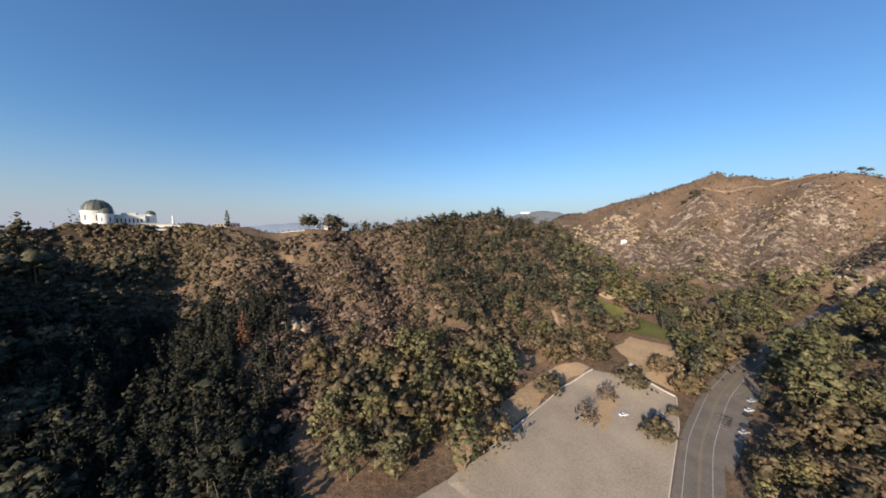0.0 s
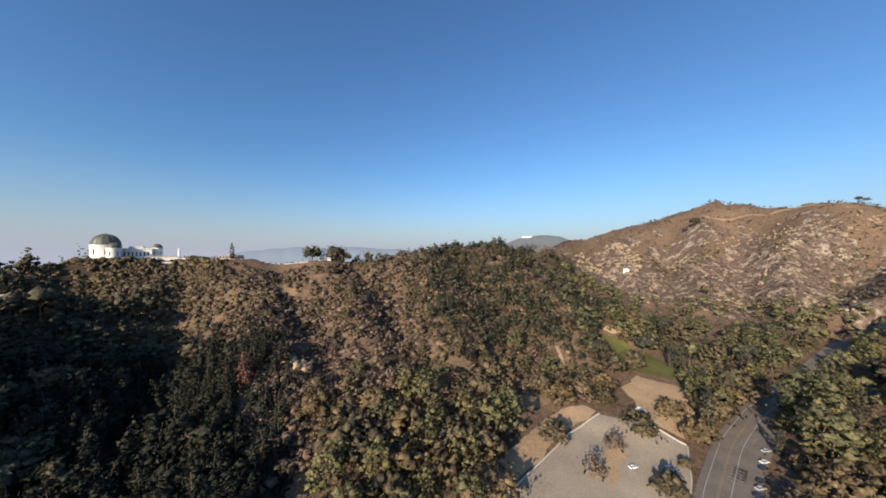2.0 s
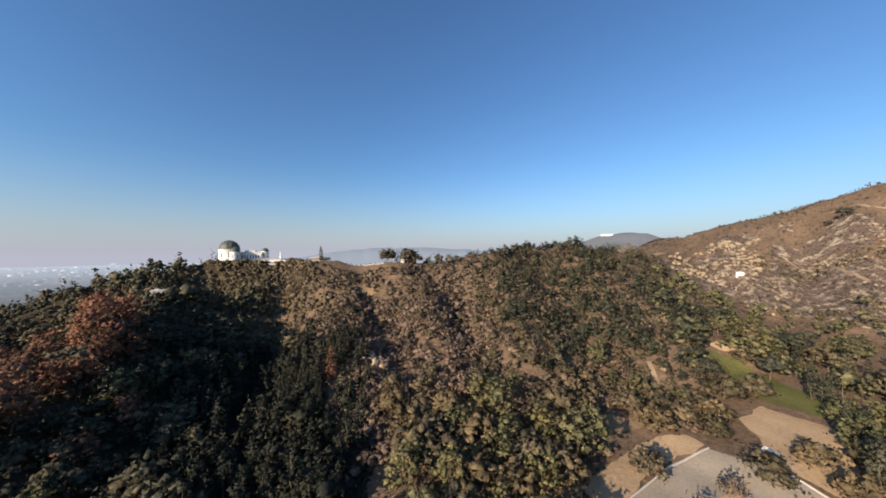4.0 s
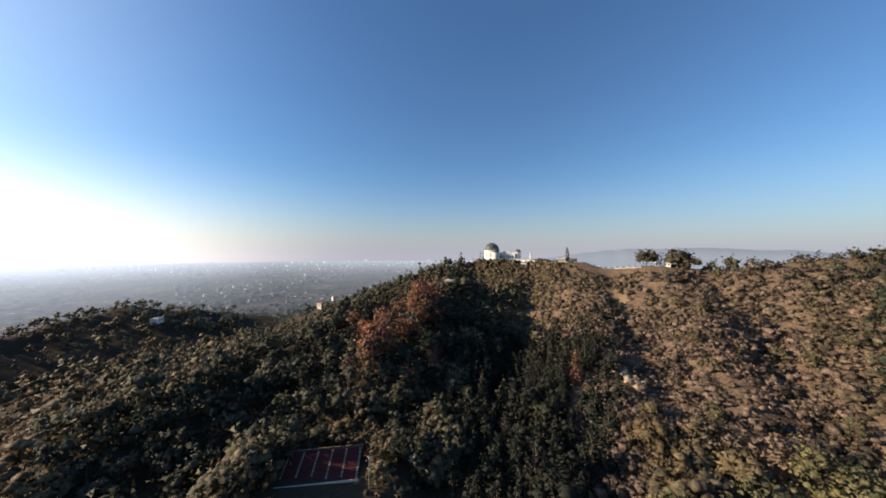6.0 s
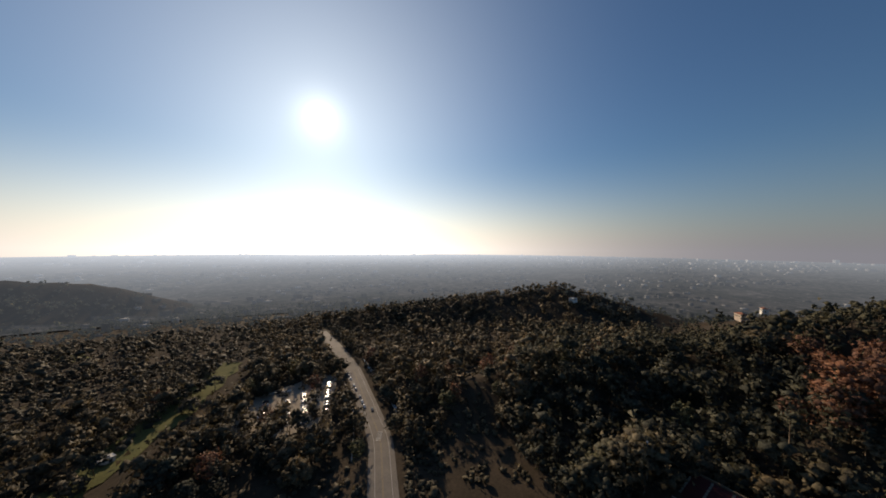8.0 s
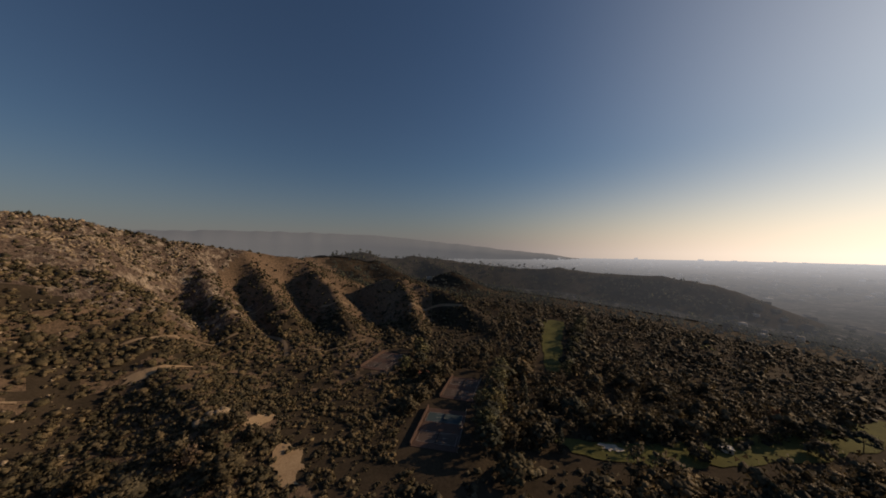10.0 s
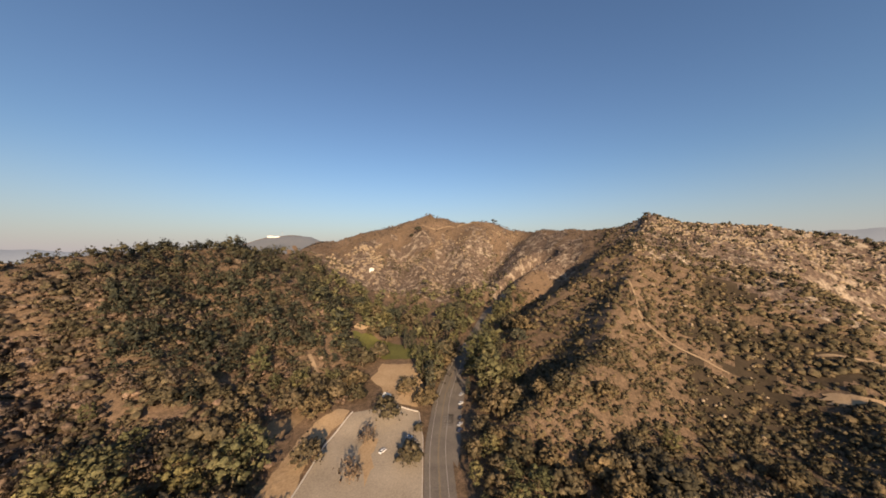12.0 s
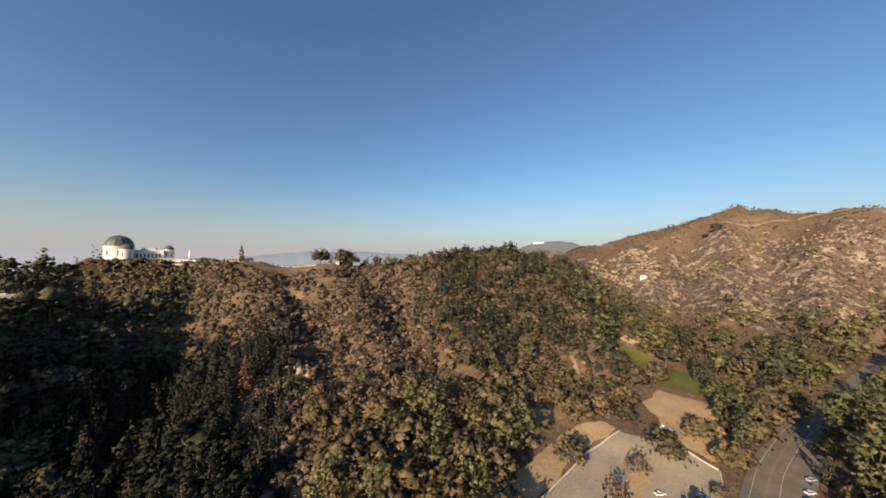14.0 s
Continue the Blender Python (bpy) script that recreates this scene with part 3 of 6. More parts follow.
def ribbon(name, points, left, right, lift, mat, label="", category="", kind="structure", step=5.0, flat=False, parent=None):
    """A strip along a line, from left to right of it, over the land."""
    p = np.array([q[:2] for q in points], float)
    seg = np.hypot(*np.diff(p, axis=0).T)
    s = np.concatenate([[0], np.cumsum(seg)])
    t = np.linspace(0, s[-1], max(3, int(s[-1] / step)))
    x, y = np.interp(t, s, p[:, 0]), np.interp(t, s, p[:, 1])
    if len(t) > 12:
        ker = np.array([1, 2, 3, 4, 3, 2, 1]) / 16.0
        x[3:-3], y[3:-3] = np.convolve(x, ker, "valid"), np.convolve(y, ker, "valid")
    gx, gy = np.gradient(x), np.gradient(y)
    n = np.hypot(gx, gy)
    nx, ny = gy / n, -gx / n
    cols = [left + (right - left) * k / 4 for k in range(5)]
    xs = np.stack([x + nx * c for c in cols], 1)
    ys = np.stack([y + ny * c for c in cols], 1)
    zs = np.repeat(np.interp(t, s, [q[2] for q in points])[:, None], 5, 1) + lift if flat else land(xs, ys) + lift
    v = np.stack([xs, ys, zs], -1).reshape(-1, 3)
    i = np.arange(len(t) - 1)[:, None] * 5
    k = np.arange(4)[None, :]
    f = np.stack([i + k, i + 5 + k, i + 6 + k, i + k + 1], -1).reshape(-1, 4)
    ob = new(name, mesh_from(name, v, f, mat))
    ob.parent = parent
    return tagged(ob, label, category, kind=kind) if parent is None else tagged(ob, label)


def patch(name, outline, lift, mat, label, category, kind="structure", cell=4.0, wobble=0.0, parent=None):
    """A piece of ground with an outline of its own, draped on the land."""
    if wobble:
        n, fine = len(outline), []
        for (x0, y0), (x1, y1) in zip(outline, outline[1:] + outline[:1]):
            for k in range(8):
                x, y = x0 + (x1 - x0) * k / 8, y0 + (y1 - y0) * k / 8
                fine.append((x + wobble * (fbm(x, y, 7, 3, 3) - 0.5) * 3, y + wobble * (fbm(x, y, 7, 3, 8) - 0.5) * 3))
        outline = fine
    pts = [Vector((float(x), float(y), 0)) for x, y in outline]
    bm = bmesh.new()
    bm.faces.new([bm.verts.new(q) for q in pts])
    for axis in (0, 1):
        lo, hi = min(q[axis] for q in pts), max(q[axis] for q in pts)
        c = lo + cell
        while c < hi:
            no = Vector((1, 0, 0)) if axis == 0 else Vector((0, 1, 0))
            bmesh.ops.bisect_plane(bm, geom=bm.verts[:] + bm.edges[:] + bm.faces[:], plane_co=no * c, plane_no=no)
            c += cell
    xy = np.array([v.co[:2] for v in bm.verts])
    for v, z in zip(bm.verts, land(xy[:, 0], xy[:, 1])):
        v.co.z = z + lift
    bm.normal_update()
    if sum(f.normal.z for f in bm.faces) < 0:
        bmesh.ops.reverse_faces(bm, faces=bm.faces)
    ob = part(name, bm, mat, parent)
    return tagged(ob, label, category, kind=kind) if parent is None else ob


def blot(cx, cy, rx, ry, turn, seed, n=18):
    rng = random.Random(seed)
    c, s = math.cos(radians(turn)), math.sin(radians(turn))
    out = []
    for k in range(n):
        a, r = 2 * math.pi * k / n, rng.uniform(0.55, 1.2)
        u, v = rx * r * math.cos(a), ry * r * math.sin(a)
        out.append((cx + u * c - v * s, cy + u * s + v * c))
    return out


# ---- roads, lots and clearings ----
ribbon("road", ROAD, -7.5, 7.5, 0.05, ASPHALT, "grey asphalt canyon road with faded painted lines", "road", flat=True)
for off in (-0.25, 0.25):
    ribbon("road_line", ROAD[2:-2], off - 0.06, off + 0.06, 0.075, YELLOW, "faded yellow centre line", "road marking", flat=True)
for off in (-4.6, 3.9):
    ribbon("road_line", ROAD[2:-3], off - 0.08, off + 0.08, 0.075, PAINT, "worn white lane line", "road marking", flat=True)
LOT_RIM = [(-23.2, 91.7), (18.1, 119.7), (50.3, 148.8), (71, 168.2), (94.7, 182.6), (119.1, 170.9), (130, 159.2), (113.6, 136.5), (80.7, 99.4), (36.8, 51.4), (14.9, 33.6), (-12.6, 59.9)]
patch("parking_lot", LOT_RIM, 0.35, LOT, "sun-bleached worn asphalt parking lot beside the canyon road", "parking lot")
patch("parking_bays", [(112, 108), (124, 117), (150, 139), (172, 155), (190, 166), (184, 176), (160, 160), (138, 142), (118, 124)], 0.3, ASPHALT, "shaded asphalt bays along the canyon road", "parking bays")
patch("dirt_median", blot(83.6, 147, 22, 5.5, 50.6, 1), 0.5, DIRT, "bare dirt strip with a leafless tree in the lot", "dirt", wobble=1)
patch("dirt_bank", [(4, 109), (17, 121.5), (49, 150.5), (70, 170), (93, 184.5), (90, 194), (76, 192), (60, 184), (46, 168), (30, 156), (14, 138), (2, 124)], 0.45, DIRT, "tan dirt bank above the lot kerb", "dirt", wobble=2)
patch("dirt_clearing", [(122.9, 187.5), (129.2, 219), (151, 234.9), (171.6, 212.7), (156.2, 181.8), (131.4, 164.9), (117.4, 173.8)], 0.45, DIRT, "bare golden dirt clearing above the lot", "clearing", wobble=2)
patch("lawn", [(153.8, 298.1), (157, 240.8), (174.4, 224.1), (204.1, 221.8), (206.6, 243.5), (193.6, 259.4), (179.2, 303.9)], 0.4, TURF, "sunlit green lawn among cypresses", "lawn", wobble=2)
patch("dirt_path", [(157.8, 302), (173.8, 313.8), (200.4, 307.9), (200, 300.1), (175.4, 304.9)], 0.7, DIRT, "pale dirt path above the lawn", "path", wobble=1)
patch("dirt_clearing", blot(59, 204.6, 17, 8, 28.6, 2), 0.6, DRY, "reddish bare dirt pocket at the foot of the slope", "clearing", wobble=2)
patch("dirt_clearing", blot(-180.3, 333.7, 17, 8, -28.6, 3), 0.8, DRY, "bare brown shoulder high on the hillside", "clearing", wobble=3)
patch("dirt_clearing", blot(206.9, -79.2, 12, 8, -38.7, 4), 0.6, DIRT, "bare ochre terrace below the sandstone outcrop", "clearing", wobble=2)
patch("dirt_clearing", blot(162.1, -75.6, 17, 8, -23.4, 5), 0.6, DIRT, "bare ochre terrace on the scrub slope", "clearing", wobble=2)
patch("dirt_clearing", blot(302.7, -45.9, 20, 7, -84.2, 6), 0.7, DIRT, "ochre cut terrace on the scrub slope", "clearing", wobble=2)
patch("dirt_clearing", blot(146.2, -51.8, 9, 6, -28.8, 7), 0.6, DIRT, "small bare ochre cut above the courts", "clearing", wobble=2)
patch("dirt_clearing", blot(-240, -154, 18, 9, 37, 8), 0.6, DIRT, "sunlit pale dirt yard among the trees", "clearing", wobble=2)
patch("dirt_clearing", blot(-357, 230.6, 22, 5, 45.2, 9), 0.9, DRY, "bare tan cutting on the wooded ridge", "clearing", wobble=2)
TRAILS = [
    ([(351, -32), (372, -76), (381, -123)], 1.6), ([(458, -114), (480, -150), (467, -184)], 1.8), ([(420, -118), (422, -150), (378, -159), (353, -161), (318, -146)], 1.9),
    ([(448, -259), (425, -275), (440, -310)], 1.9), ([(346, -353), (331, -396), (280, -412)], 2.6), ([(324, -175), (302, -199), (307, -238)], 1.6),
    ([(378, 102), (341, 80), (306, 70), (299, 53), (298, 13)], 0.9),
    ([(556, 693), (597, 655), (648, 632), (675, 602), (690, 550)], 2.4), ([(245, 645), (280, 690), (318, 706)], 2.6), ([(433, 625), (458, 579), (432, 490)], 1.5),
    ([(102, 274), (99, 243), (77, 221)], 1.6)]
for line, half in TRAILS:
    ribbon("dirt_trail", line, -half, half, 0.7, TRAIL, "pale dirt fire road cut across the slope", "trail", step=4)
patch("fairway", [(66, -190), (46, -203), (22, -217), (-8, -244), (-40, -280), (-80, -326), (-118, -368), (-132, -356), (-96, -306), (-52, -258), (-14, -222), (12, -201), (44, -186)],
      0.5, TURF, "dim green golf fairway between dark trees", "fairway", wobble=3)
patch("fairway", [(88, -303), (104, -301), (141, -396.3), (193, -530), (150, -533), (116, -397.3)], 0.6, TURF, "green golf fairway striped by tree shadows", "fairway", wobble=3)
patch("lawn", blot(-243, -193, 13, 7, 35, 21), 0.6, TURF, "small sunlit lawn beside the road", "lawn", wobble=2)
patch("fairway", blot(-29.3, -632.6, 14, 48, 11, 14), 0.9, TURF, "distant patch of mown golf green", "fairway", wobble=3)
SAND = surface("bunker_sand", (0.68, 0.58, 0.44), (0.55, 0.46, 0.34), 0.2, 0.95, 1.0, 0.2, 0.05)
patch("sand_bunker", blot(32, -205, 6.5, 4.2, 21.2, 15), 0.75, SAND, "pale sand bunker in the green fairway", "bunker", wobble=0.6)
patch("parking_lot", [(-82.1, -196), (-72.5, -226.5), (-95, -262.3), (-142.6, -260.6), (-164, -265.6), (-168.9, -242.6), (-133.6, -203.7), (-110.5, -184.5)], 0.35, LOT,
      "shaded asphalt parking lot full of parked cars", "parking lot")


def kerb_line(name, points, height, width, mat, label):
    """A low wall along a line, in straight pieces that follow the ground."""
    bm = bmesh.new()
    for (x0, y0), (x1, y1) in zip(points, points[1:]):
        n = max(1, int(math.hypot(x1 - x0, y1 - y0) / 4))
        for k in range(n):
            a = Vector((x0 + (x1 - x0) * k / n, y0 + (y1 - y0) * k / n, 0))
            b = Vector((x0 + (x1 - x0) * (k + 1) / n, y0 + (y1 - y0) * (k + 1) / n, 0))
            a.z, b.z = ground_z(a.x, a.y), ground_z(b.x, b.y)
            side = Vector((b.y - a.y, a.x - b.x, 0)).normalized() * width / 2
            lo, hi = Vector((0, 0, -0.6)), Vector((0, 0, height + 0.35))
            q = [bm.verts.new(p) for p in (a - side + lo, a + side + lo, b + side + lo, b - side + lo, a - side + hi, a + side + hi, b + side + hi, b - side + hi)]
            for f in ((0, 1, 2, 3), (7, 6, 5, 4), (0, 4, 5, 1), (1, 5, 6, 2), (2, 6, 7, 3), (3, 7, 4, 0)):
                bm.faces.new([q[j] for j in f])
    bmesh.ops.recalc_face_normals(bm, faces=bm.faces)
    return tagged(part(name, bm, mat), label, "low wall", kind="structure")


kerb_line("kerb", [(18.1, 120.7), (50.4, 149.8), (71, 169.2), (94.8, 183.6)], 0.35, 0.7, CONCRETE, "pale concrete kerb along the lot")
kerb_line("kerb", [(111.7, 174.7), (120, 170.9), (130.1, 160.1)], 0.4, 0.8, CONCRETE, "pale concrete kerb closing the lot")
kerb_line("low_wall", [(116, 183.5), (123, 189.5), (124.5, 183.7)], 1.3, 0.8, PLASTER, "white rendered low gate wall by the lot")
kerb_line("kerb", [(130, 159.2), (113.6, 136.5), (80.7, 99.4), (36.8, 51.4)], 0.15, 0.4, CONCRETE, "concrete kerb between lot and road")
kerb_line("low_wall", [(-109.1, -261), (-116.8, -255.6), (-127.8, -250.1)], 1.0, 0.6, PLASTER, "pale low wall beyond the parking lot")
kerb_line("kerb", [(-155.8, -154.3), (-184.7, -204.2), (-212.3, -256.1)], 0.18, 0.5, CONCRETE, "concrete kerb along the road")
kerb_line("kerb", [(-103.3, -137.6), (-134.4, -174.7), (-165, -228.4)], 0.18, 0.5, CONCRETE, "concrete kerb along the road")
kerb_line("retaining_wall", [polar(-43.9, 466)[:2], polar(-42.1, 462)[:2], polar(-40.4, 458)[:2]], 1.5, 0.7, PLASTER, "long pale retaining wall below the hilltop forecourt")
kerb_line("low_wall", [polar(-28.8, 443)[:2], polar(-26.9, 440)[:2], polar(-25, 437)[:2]], 0.5, 0.6, CONCRETE, "pale parapet wall along the ridge car park")
kerb_line("low_wall", [(-294.5, 36.1), (-287.4, 19.2), (-280.1, 4.5)], 1.0, 0.8, CONCRETE, "pale retaining wall on the wooded ridge")


def stripes(name, at, turn, count, gap, length, width, label, mat=None):
    """Painted bars side by side on the asphalt, each its own mark under one marking."""
    root = thing(name, at, label, "road marking")
    root.rotation_euler.z = radians(turn)
    bm = bmesh.new()
    box(bm, -width / 2, -length / 2, 0, width / 2, length / 2, 0.012)
    first = part("bar", bm, mat or PAINT, root)
    for k in range(count):
        ob = first if k == 0 else new("bar", first.data)
        ob.parent = root
        ob.location.x = (k - (count - 1) / 2) * gap
    return root


stripes("crosswalk", (-126.6, -141, -0.02 + 0.09), 40.2, 10, 1.4, 3.2, 0.6, "faded white crosswalk bars across the road")
stripes("parking_stripes", (140, 142, 13.2), 41.2, 9, 2.8, 5.0, 0.16, "white angled parking stripes at the road edge")
stripes("parking_stripes", (167.1, 163.1, 14.62), 31.7, 8, 2.8, 5.0, 0.16, "white angled parking stripes at the road edge")


# ---- trees ----
def limb_tree(name, height, trunk_r, limbs, seed, lean=0.06):
    """Tapered trunk in bent lengths with rising limbs."""
    rng = random.Random(seed)
    bm = bmesh.new()
    p, r = Vector((0, 0, -0.8)), trunk_r
    for k in range(4):
        q = p + Vector((rng.uniform(-lean, lean) * height, rng.uniform(-lean, lean) * height, (height + 0.8) / 4))
        tube(bm, p, q, r, r * 0.72, 6)
        if k >= 1:
            for _ in range(limbs):
                a = rng.uniform(0, 2 * math.pi)
                end = p.lerp(q, rng.uniform(0.2, 0.9)) + Vector((math.cos(a), math.sin(a), rng.uniform(0.35, 0.9))) * height * rng.uniform(0.16, 0.3)
                tube(bm, p.lerp(q, 0.4), end, r * 0.45, r * 0.12, 4)
        p, r = q, r * 0.72
    return bm


def crown_mesh(name, kind, height, width, seed, mat, leaves):
    rng = np.random.default_rng(seed)
    if kind == "cone":
        tiers, cs = 13, []
        for k in range(tiers):
            f = k / (tiers - 1)
            z, r = height * (0.14 + 0.84 * f), width / 2 * (1 - f) ** 0.85 + 0.25
            for j in range(max(3, int(11 * (1 - f) + 2))):
                a = rng.uniform(0, 2 * np.pi)
                for q in (0.45, 0.75, 1.0):
                    rr = r * q * rng.uniform(0.8, 1.12)
                    cs.append((rr * np.cos(a), rr * np.sin(a), z - 0.22 * rr))
        spread, size, each = (0.24, 0.24, 0.18), 0.42, max(2, leaves // len(cs))
    elif kind == "column":
        n = 60
        z = rng.uniform(0.06, 1.0, n)
        a = rng.uniform(0, 2 * np.pi, n)
        r = width / 2 * np.sin(np.pi * np.clip(0.12 + 0.86 * z, 0, 1)) ** 0.6 * rng.uniform(0.6, 1.05, n)
        cs = np.stack([r * np.cos(a), r * np.sin(a), z * height], 1)
        spread, size, each = (0.4, 0.4, 0.6), 0.42, leaves // n
    elif kind == "flat":
        n = 60
        v = rng.normal(0, 1, (n, 3))
        v /= np.linalg.norm(v, axis=1)[:, None]
        v[:, 2] = np.abs(v[:, 2]) - 0.15
        cs = v * rng.uniform(0.5, 0.95, (n, 1)) * np.array([width / 2, width / 2, height * 0.40]) + np.array([0, 0, height * 0.58])
        spread, size, each = (1.0, 1.0, 0.7), 0.47, leaves // n
    elif kind == "tall":
        n = 40
        z = rng.uniform(0.28, 0.97, n)
        a, r = rng.uniform(0, 2 * np.pi, n), width / 2 * np.sqrt(rng.uniform(0.05, 1, n)) * np.sin(np.pi * np.clip(z * 1.02 - 0.08, 0, 1)) ** 0.5
        cs = np.stack([r * np.cos(a), r * np.sin(a), z * height], 1)
        spread, size, each = (1.0, 1.0, 0.85), 0.47, leaves // n
    else:
        n = 44
        v = rng.normal(0, 1, (n, 3))
        v /= np.linalg.norm(v, axis=1)[:, None]
        v *= rng.uniform(0.55, 1.0, (n, 1))
        v[:, 2] = np.abs(v[:, 2]) * 1.0 - 0.18
        cs = v * np.array([width / 2, width / 2, height * 0.58]) + np.array([0, 0, height * 0.38])
        spread, size, each = (0.95, 0.95, 0.75), 0.47, leaves // n
    cs = np.asarray(cs, float)
    heart = np.array([0, 0, height * 0.5])

    def away(at):
        core = np.stack([0 * at[:, 0], 0 * at[:, 0], at[:, 2] - 0.12 * height], 1) if kind in ("cone", "column") else heart
        return (at - core) / (width / 2) + np.array([0, 0, 0.25])
    if kind == "cone":
        core = cs[1::3] + rng.normal(0, 0.15, cs[1::3].shape)
        body = lumps(rng, core, rng.uniform(0.75, 1.2, len(core)) * (0.45 + 0.09 * width * (1 - core[:, 2] / height)), away(core), 0.5, True)
    elif kind == "bare":
        body = None
    else:
        big = {"column": 0.56, "flat": 0.115 * width, "tall": 0.112 * width, "round": 0.122 * width}[kind]
        body = lumps(rng, cs, big * rng.uniform(0.65, 1.25, len(cs)), away(cs), 0.85 if kind == "column" else 0.72, kind != "column")
    each = max(1, int(each * (1.0 if body is None else 0.42)))
    cs = np.repeat(cs, each, axis=0)
    jitter = rng.normal(0, 1, cs.shape)
    at = cs + jitter * np.array(spread) * 1.2
    leafage = sprays(rng, at, np.full(len(at), size * (1.0 if body is None else 0.78)), away(at) + 0.35 * jitter)
    v, f, o = leafage if body is None else joined(body, leafage)
    return mesh_from(name, v, f, mat, True, o)


TREE_LABEL = {"oak": "rounded dark green live oak on the slope", "pine": "umbrella-crowned green pine with bare trunk", "gum": "tall olive-green eucalyptus with open crown",
              "scrub_oak": "dusky brown-green oak, shade put into its leaf colour", "conifer": "dark pointed conifer with drooping tiers", "cypress": "slim dark green column cypress", "rust": "dead rust-orange conifer still in needle",
              "russet": "browning russet pine with broad crown", "bare": "leafless grey-brown tree with fine twigs"}
MODELS = {}


def tree_model(kind, n, height, width, shape, mat, leaves, trunk, limbs):
    root = thing(kind + "_tree", (0, 0, 0), TREE_LABEL[kind], "tree", "trees in the canyon")
    part("trunk", limb_tree("trunk", height * (0.86 if shape in ("cone", "column") else 0.7), trunk, limbs, n * 7 + len(kind)), BARK, root)
    crown = new("crown", crown_mesh("crown", shape, height, width, n * 13 + len(kind), mat, leaves))
    crown.parent = root
    MODELS.setdefault(kind, []).append((root, height, [False]))


for n in range(3):
    tree_model("oak", n, 9.0, 10.0 + n, "round", OAK, 1100, 0.35, 3)
    tree_model("gum", n, 15.0 + n, 10.0 + n, "tall", GUM, 1300, 0.34, 3)
    tree_model("conifer", n, 15.0, 6.5 + 0.6 * n, "cone", CEDAR_SHADE, 950, 0.26, 0)
for n in range(2):
    tree_model("scrub_oak", n, 9.0, 11.0 + n, "round", SHADE_OAK, 1000, 0.35, 3)
    tree_model("pine", n, 14.0, 12.0 + n, "flat", PINE, 960, 0.36, 3)
    tree_model("rust", n, 13.0, 6.0 + n, "cone", RUST, 1000, 0.24, 1)
    tree_model("russet", n, 14.0, 9.0 + n, "tall", RUST, 1000, 0.3, 3)
    tree_model("bare", n, 8.0, 7.0, "bare", TWIG, 260, 0.22, 6)
    tree_model("cypress", n, 15.0, 3.6, "column", PINE, 1000, 0.26, 0)


def plant(kind, x, y, height, rng):
    root, tall, used = rng.choice(MODELS[kind])
    s = 1.3 * height / tall
    m = Matrix.LocRotScale((x, y, ground_z(x, y)), Euler((0, 0, rng.uniform(0, 6.28))), (s * rng.uniform(0.9, 1.1), s * rng.uniform(0.9, 1.1), s))
    if not used[0]:
        used[0] = True
        root.matrix_basis = m
    else:
        keep = root.matrix_basis.copy()
        root.matrix_basis = Matrix.Identity(4)
        copy_thing(root, m)
        root.matrix_basis = keep
    PLANTED.append((x, y))


PLANTED = []
CLEAR = [([p[:2] + (0,) for p in ROAD], 11.0), ([(-31.5, 59.2, 0), (22, 84.5, 0), (63.4, 128.4, 0), (108.3, 162.9, 0)], 29.0), ([(137.8, 188, 0), (151.7, 215.4, 0)], 20.0), ([(-5.6, 112, 0), (33.3, 151.3, 0), (64.7, 180.4, 0), (89.1, 191.7, 0)], 9.0), ([(154.7, 233, 0), (186.2, 225, 0)], 12.0),
         ([(166.6, 281.2, 0), (191.9, 238.5, 0)], 22.0), ([(-161.8, 8.5, 0), (-148.6, 42.6, 0)], 14.0), ([(-140, 3.3, 0), (-126.9, 36.2, 0)], 8.0), ([(110.4, -135.8, 0), (127.5, -171.3, 0)], 25.0), ([(132, -192.4, 0), (147, -225, 0)], 21.0),
         ([(221.5, -181.2, 0), (238.4, -222.3, 0)], 17.0), ([(48.7, -186.8, 0), (-10.3, -216.2, 0), (-44.7, -248.6, 0), (-122.6, -344.5, 0)], 14.5), ([(38.2, -179.1, 0), (17.8, -189.7, 0)], 6.0), ([(99.1, -301.4, 0), (126.6, -396.8, 0), (166.4, -545.8, 0)], 15.0),
         ([(-105.7, -199.1, 0), (-130.3, -238.7, 0)], 9.0), ([(-125.2, -198, 0), (-162.4, -245.1, 0)], 6.0), ([(-92, -222, 0), (-108.4, -249.8, 0)], 9.0), ([(-374.5, 317.9, 0), (-334.2, 350.7, 0)], 6.0), ([(52.7, 198.8, 0), (65.2, 208.4, 0), (50.5, 188.9, 0)], 11.0), ([(129.9, 125.4, 0), (168.4, 161, 0)], 8.0), (crest((-38.4, 470, 0), (-35, 457, 0), (-31.3, 442, 0), (-27.4, 436, 0), (-22.3, 428, 0)), 17.0), ([(201.9, -79.3, 0), (215.7, -77.3, 0)], 6.0),
         ([(152, -71.8, 0), (174, -75.6, 0)], 5.5), ([(302.4, -31.2, 0), (304, -63.3, 0)], 5.0), ([(-192.3, 339.4, 0), (-168.1, 328, 0)], 5.0), ([(-115.6, 225.2, 0), (-108.3, 213.4, 0)], 6.0), ([(-137.5, 197.6, 0), (-125.2, 179.8, 0)], 6.0)]
CLEAR += [([(-250, -150, 0), (-222, -156, 0)], 13.0), ([(-255, -186, 0), (-230, -200, 0)], 13.0)]
CLEAR += [(crest((-38, 450, 0), (-33, 441, 0), (-28, 433, 0), (-23, 425, 0)), 9.0)]
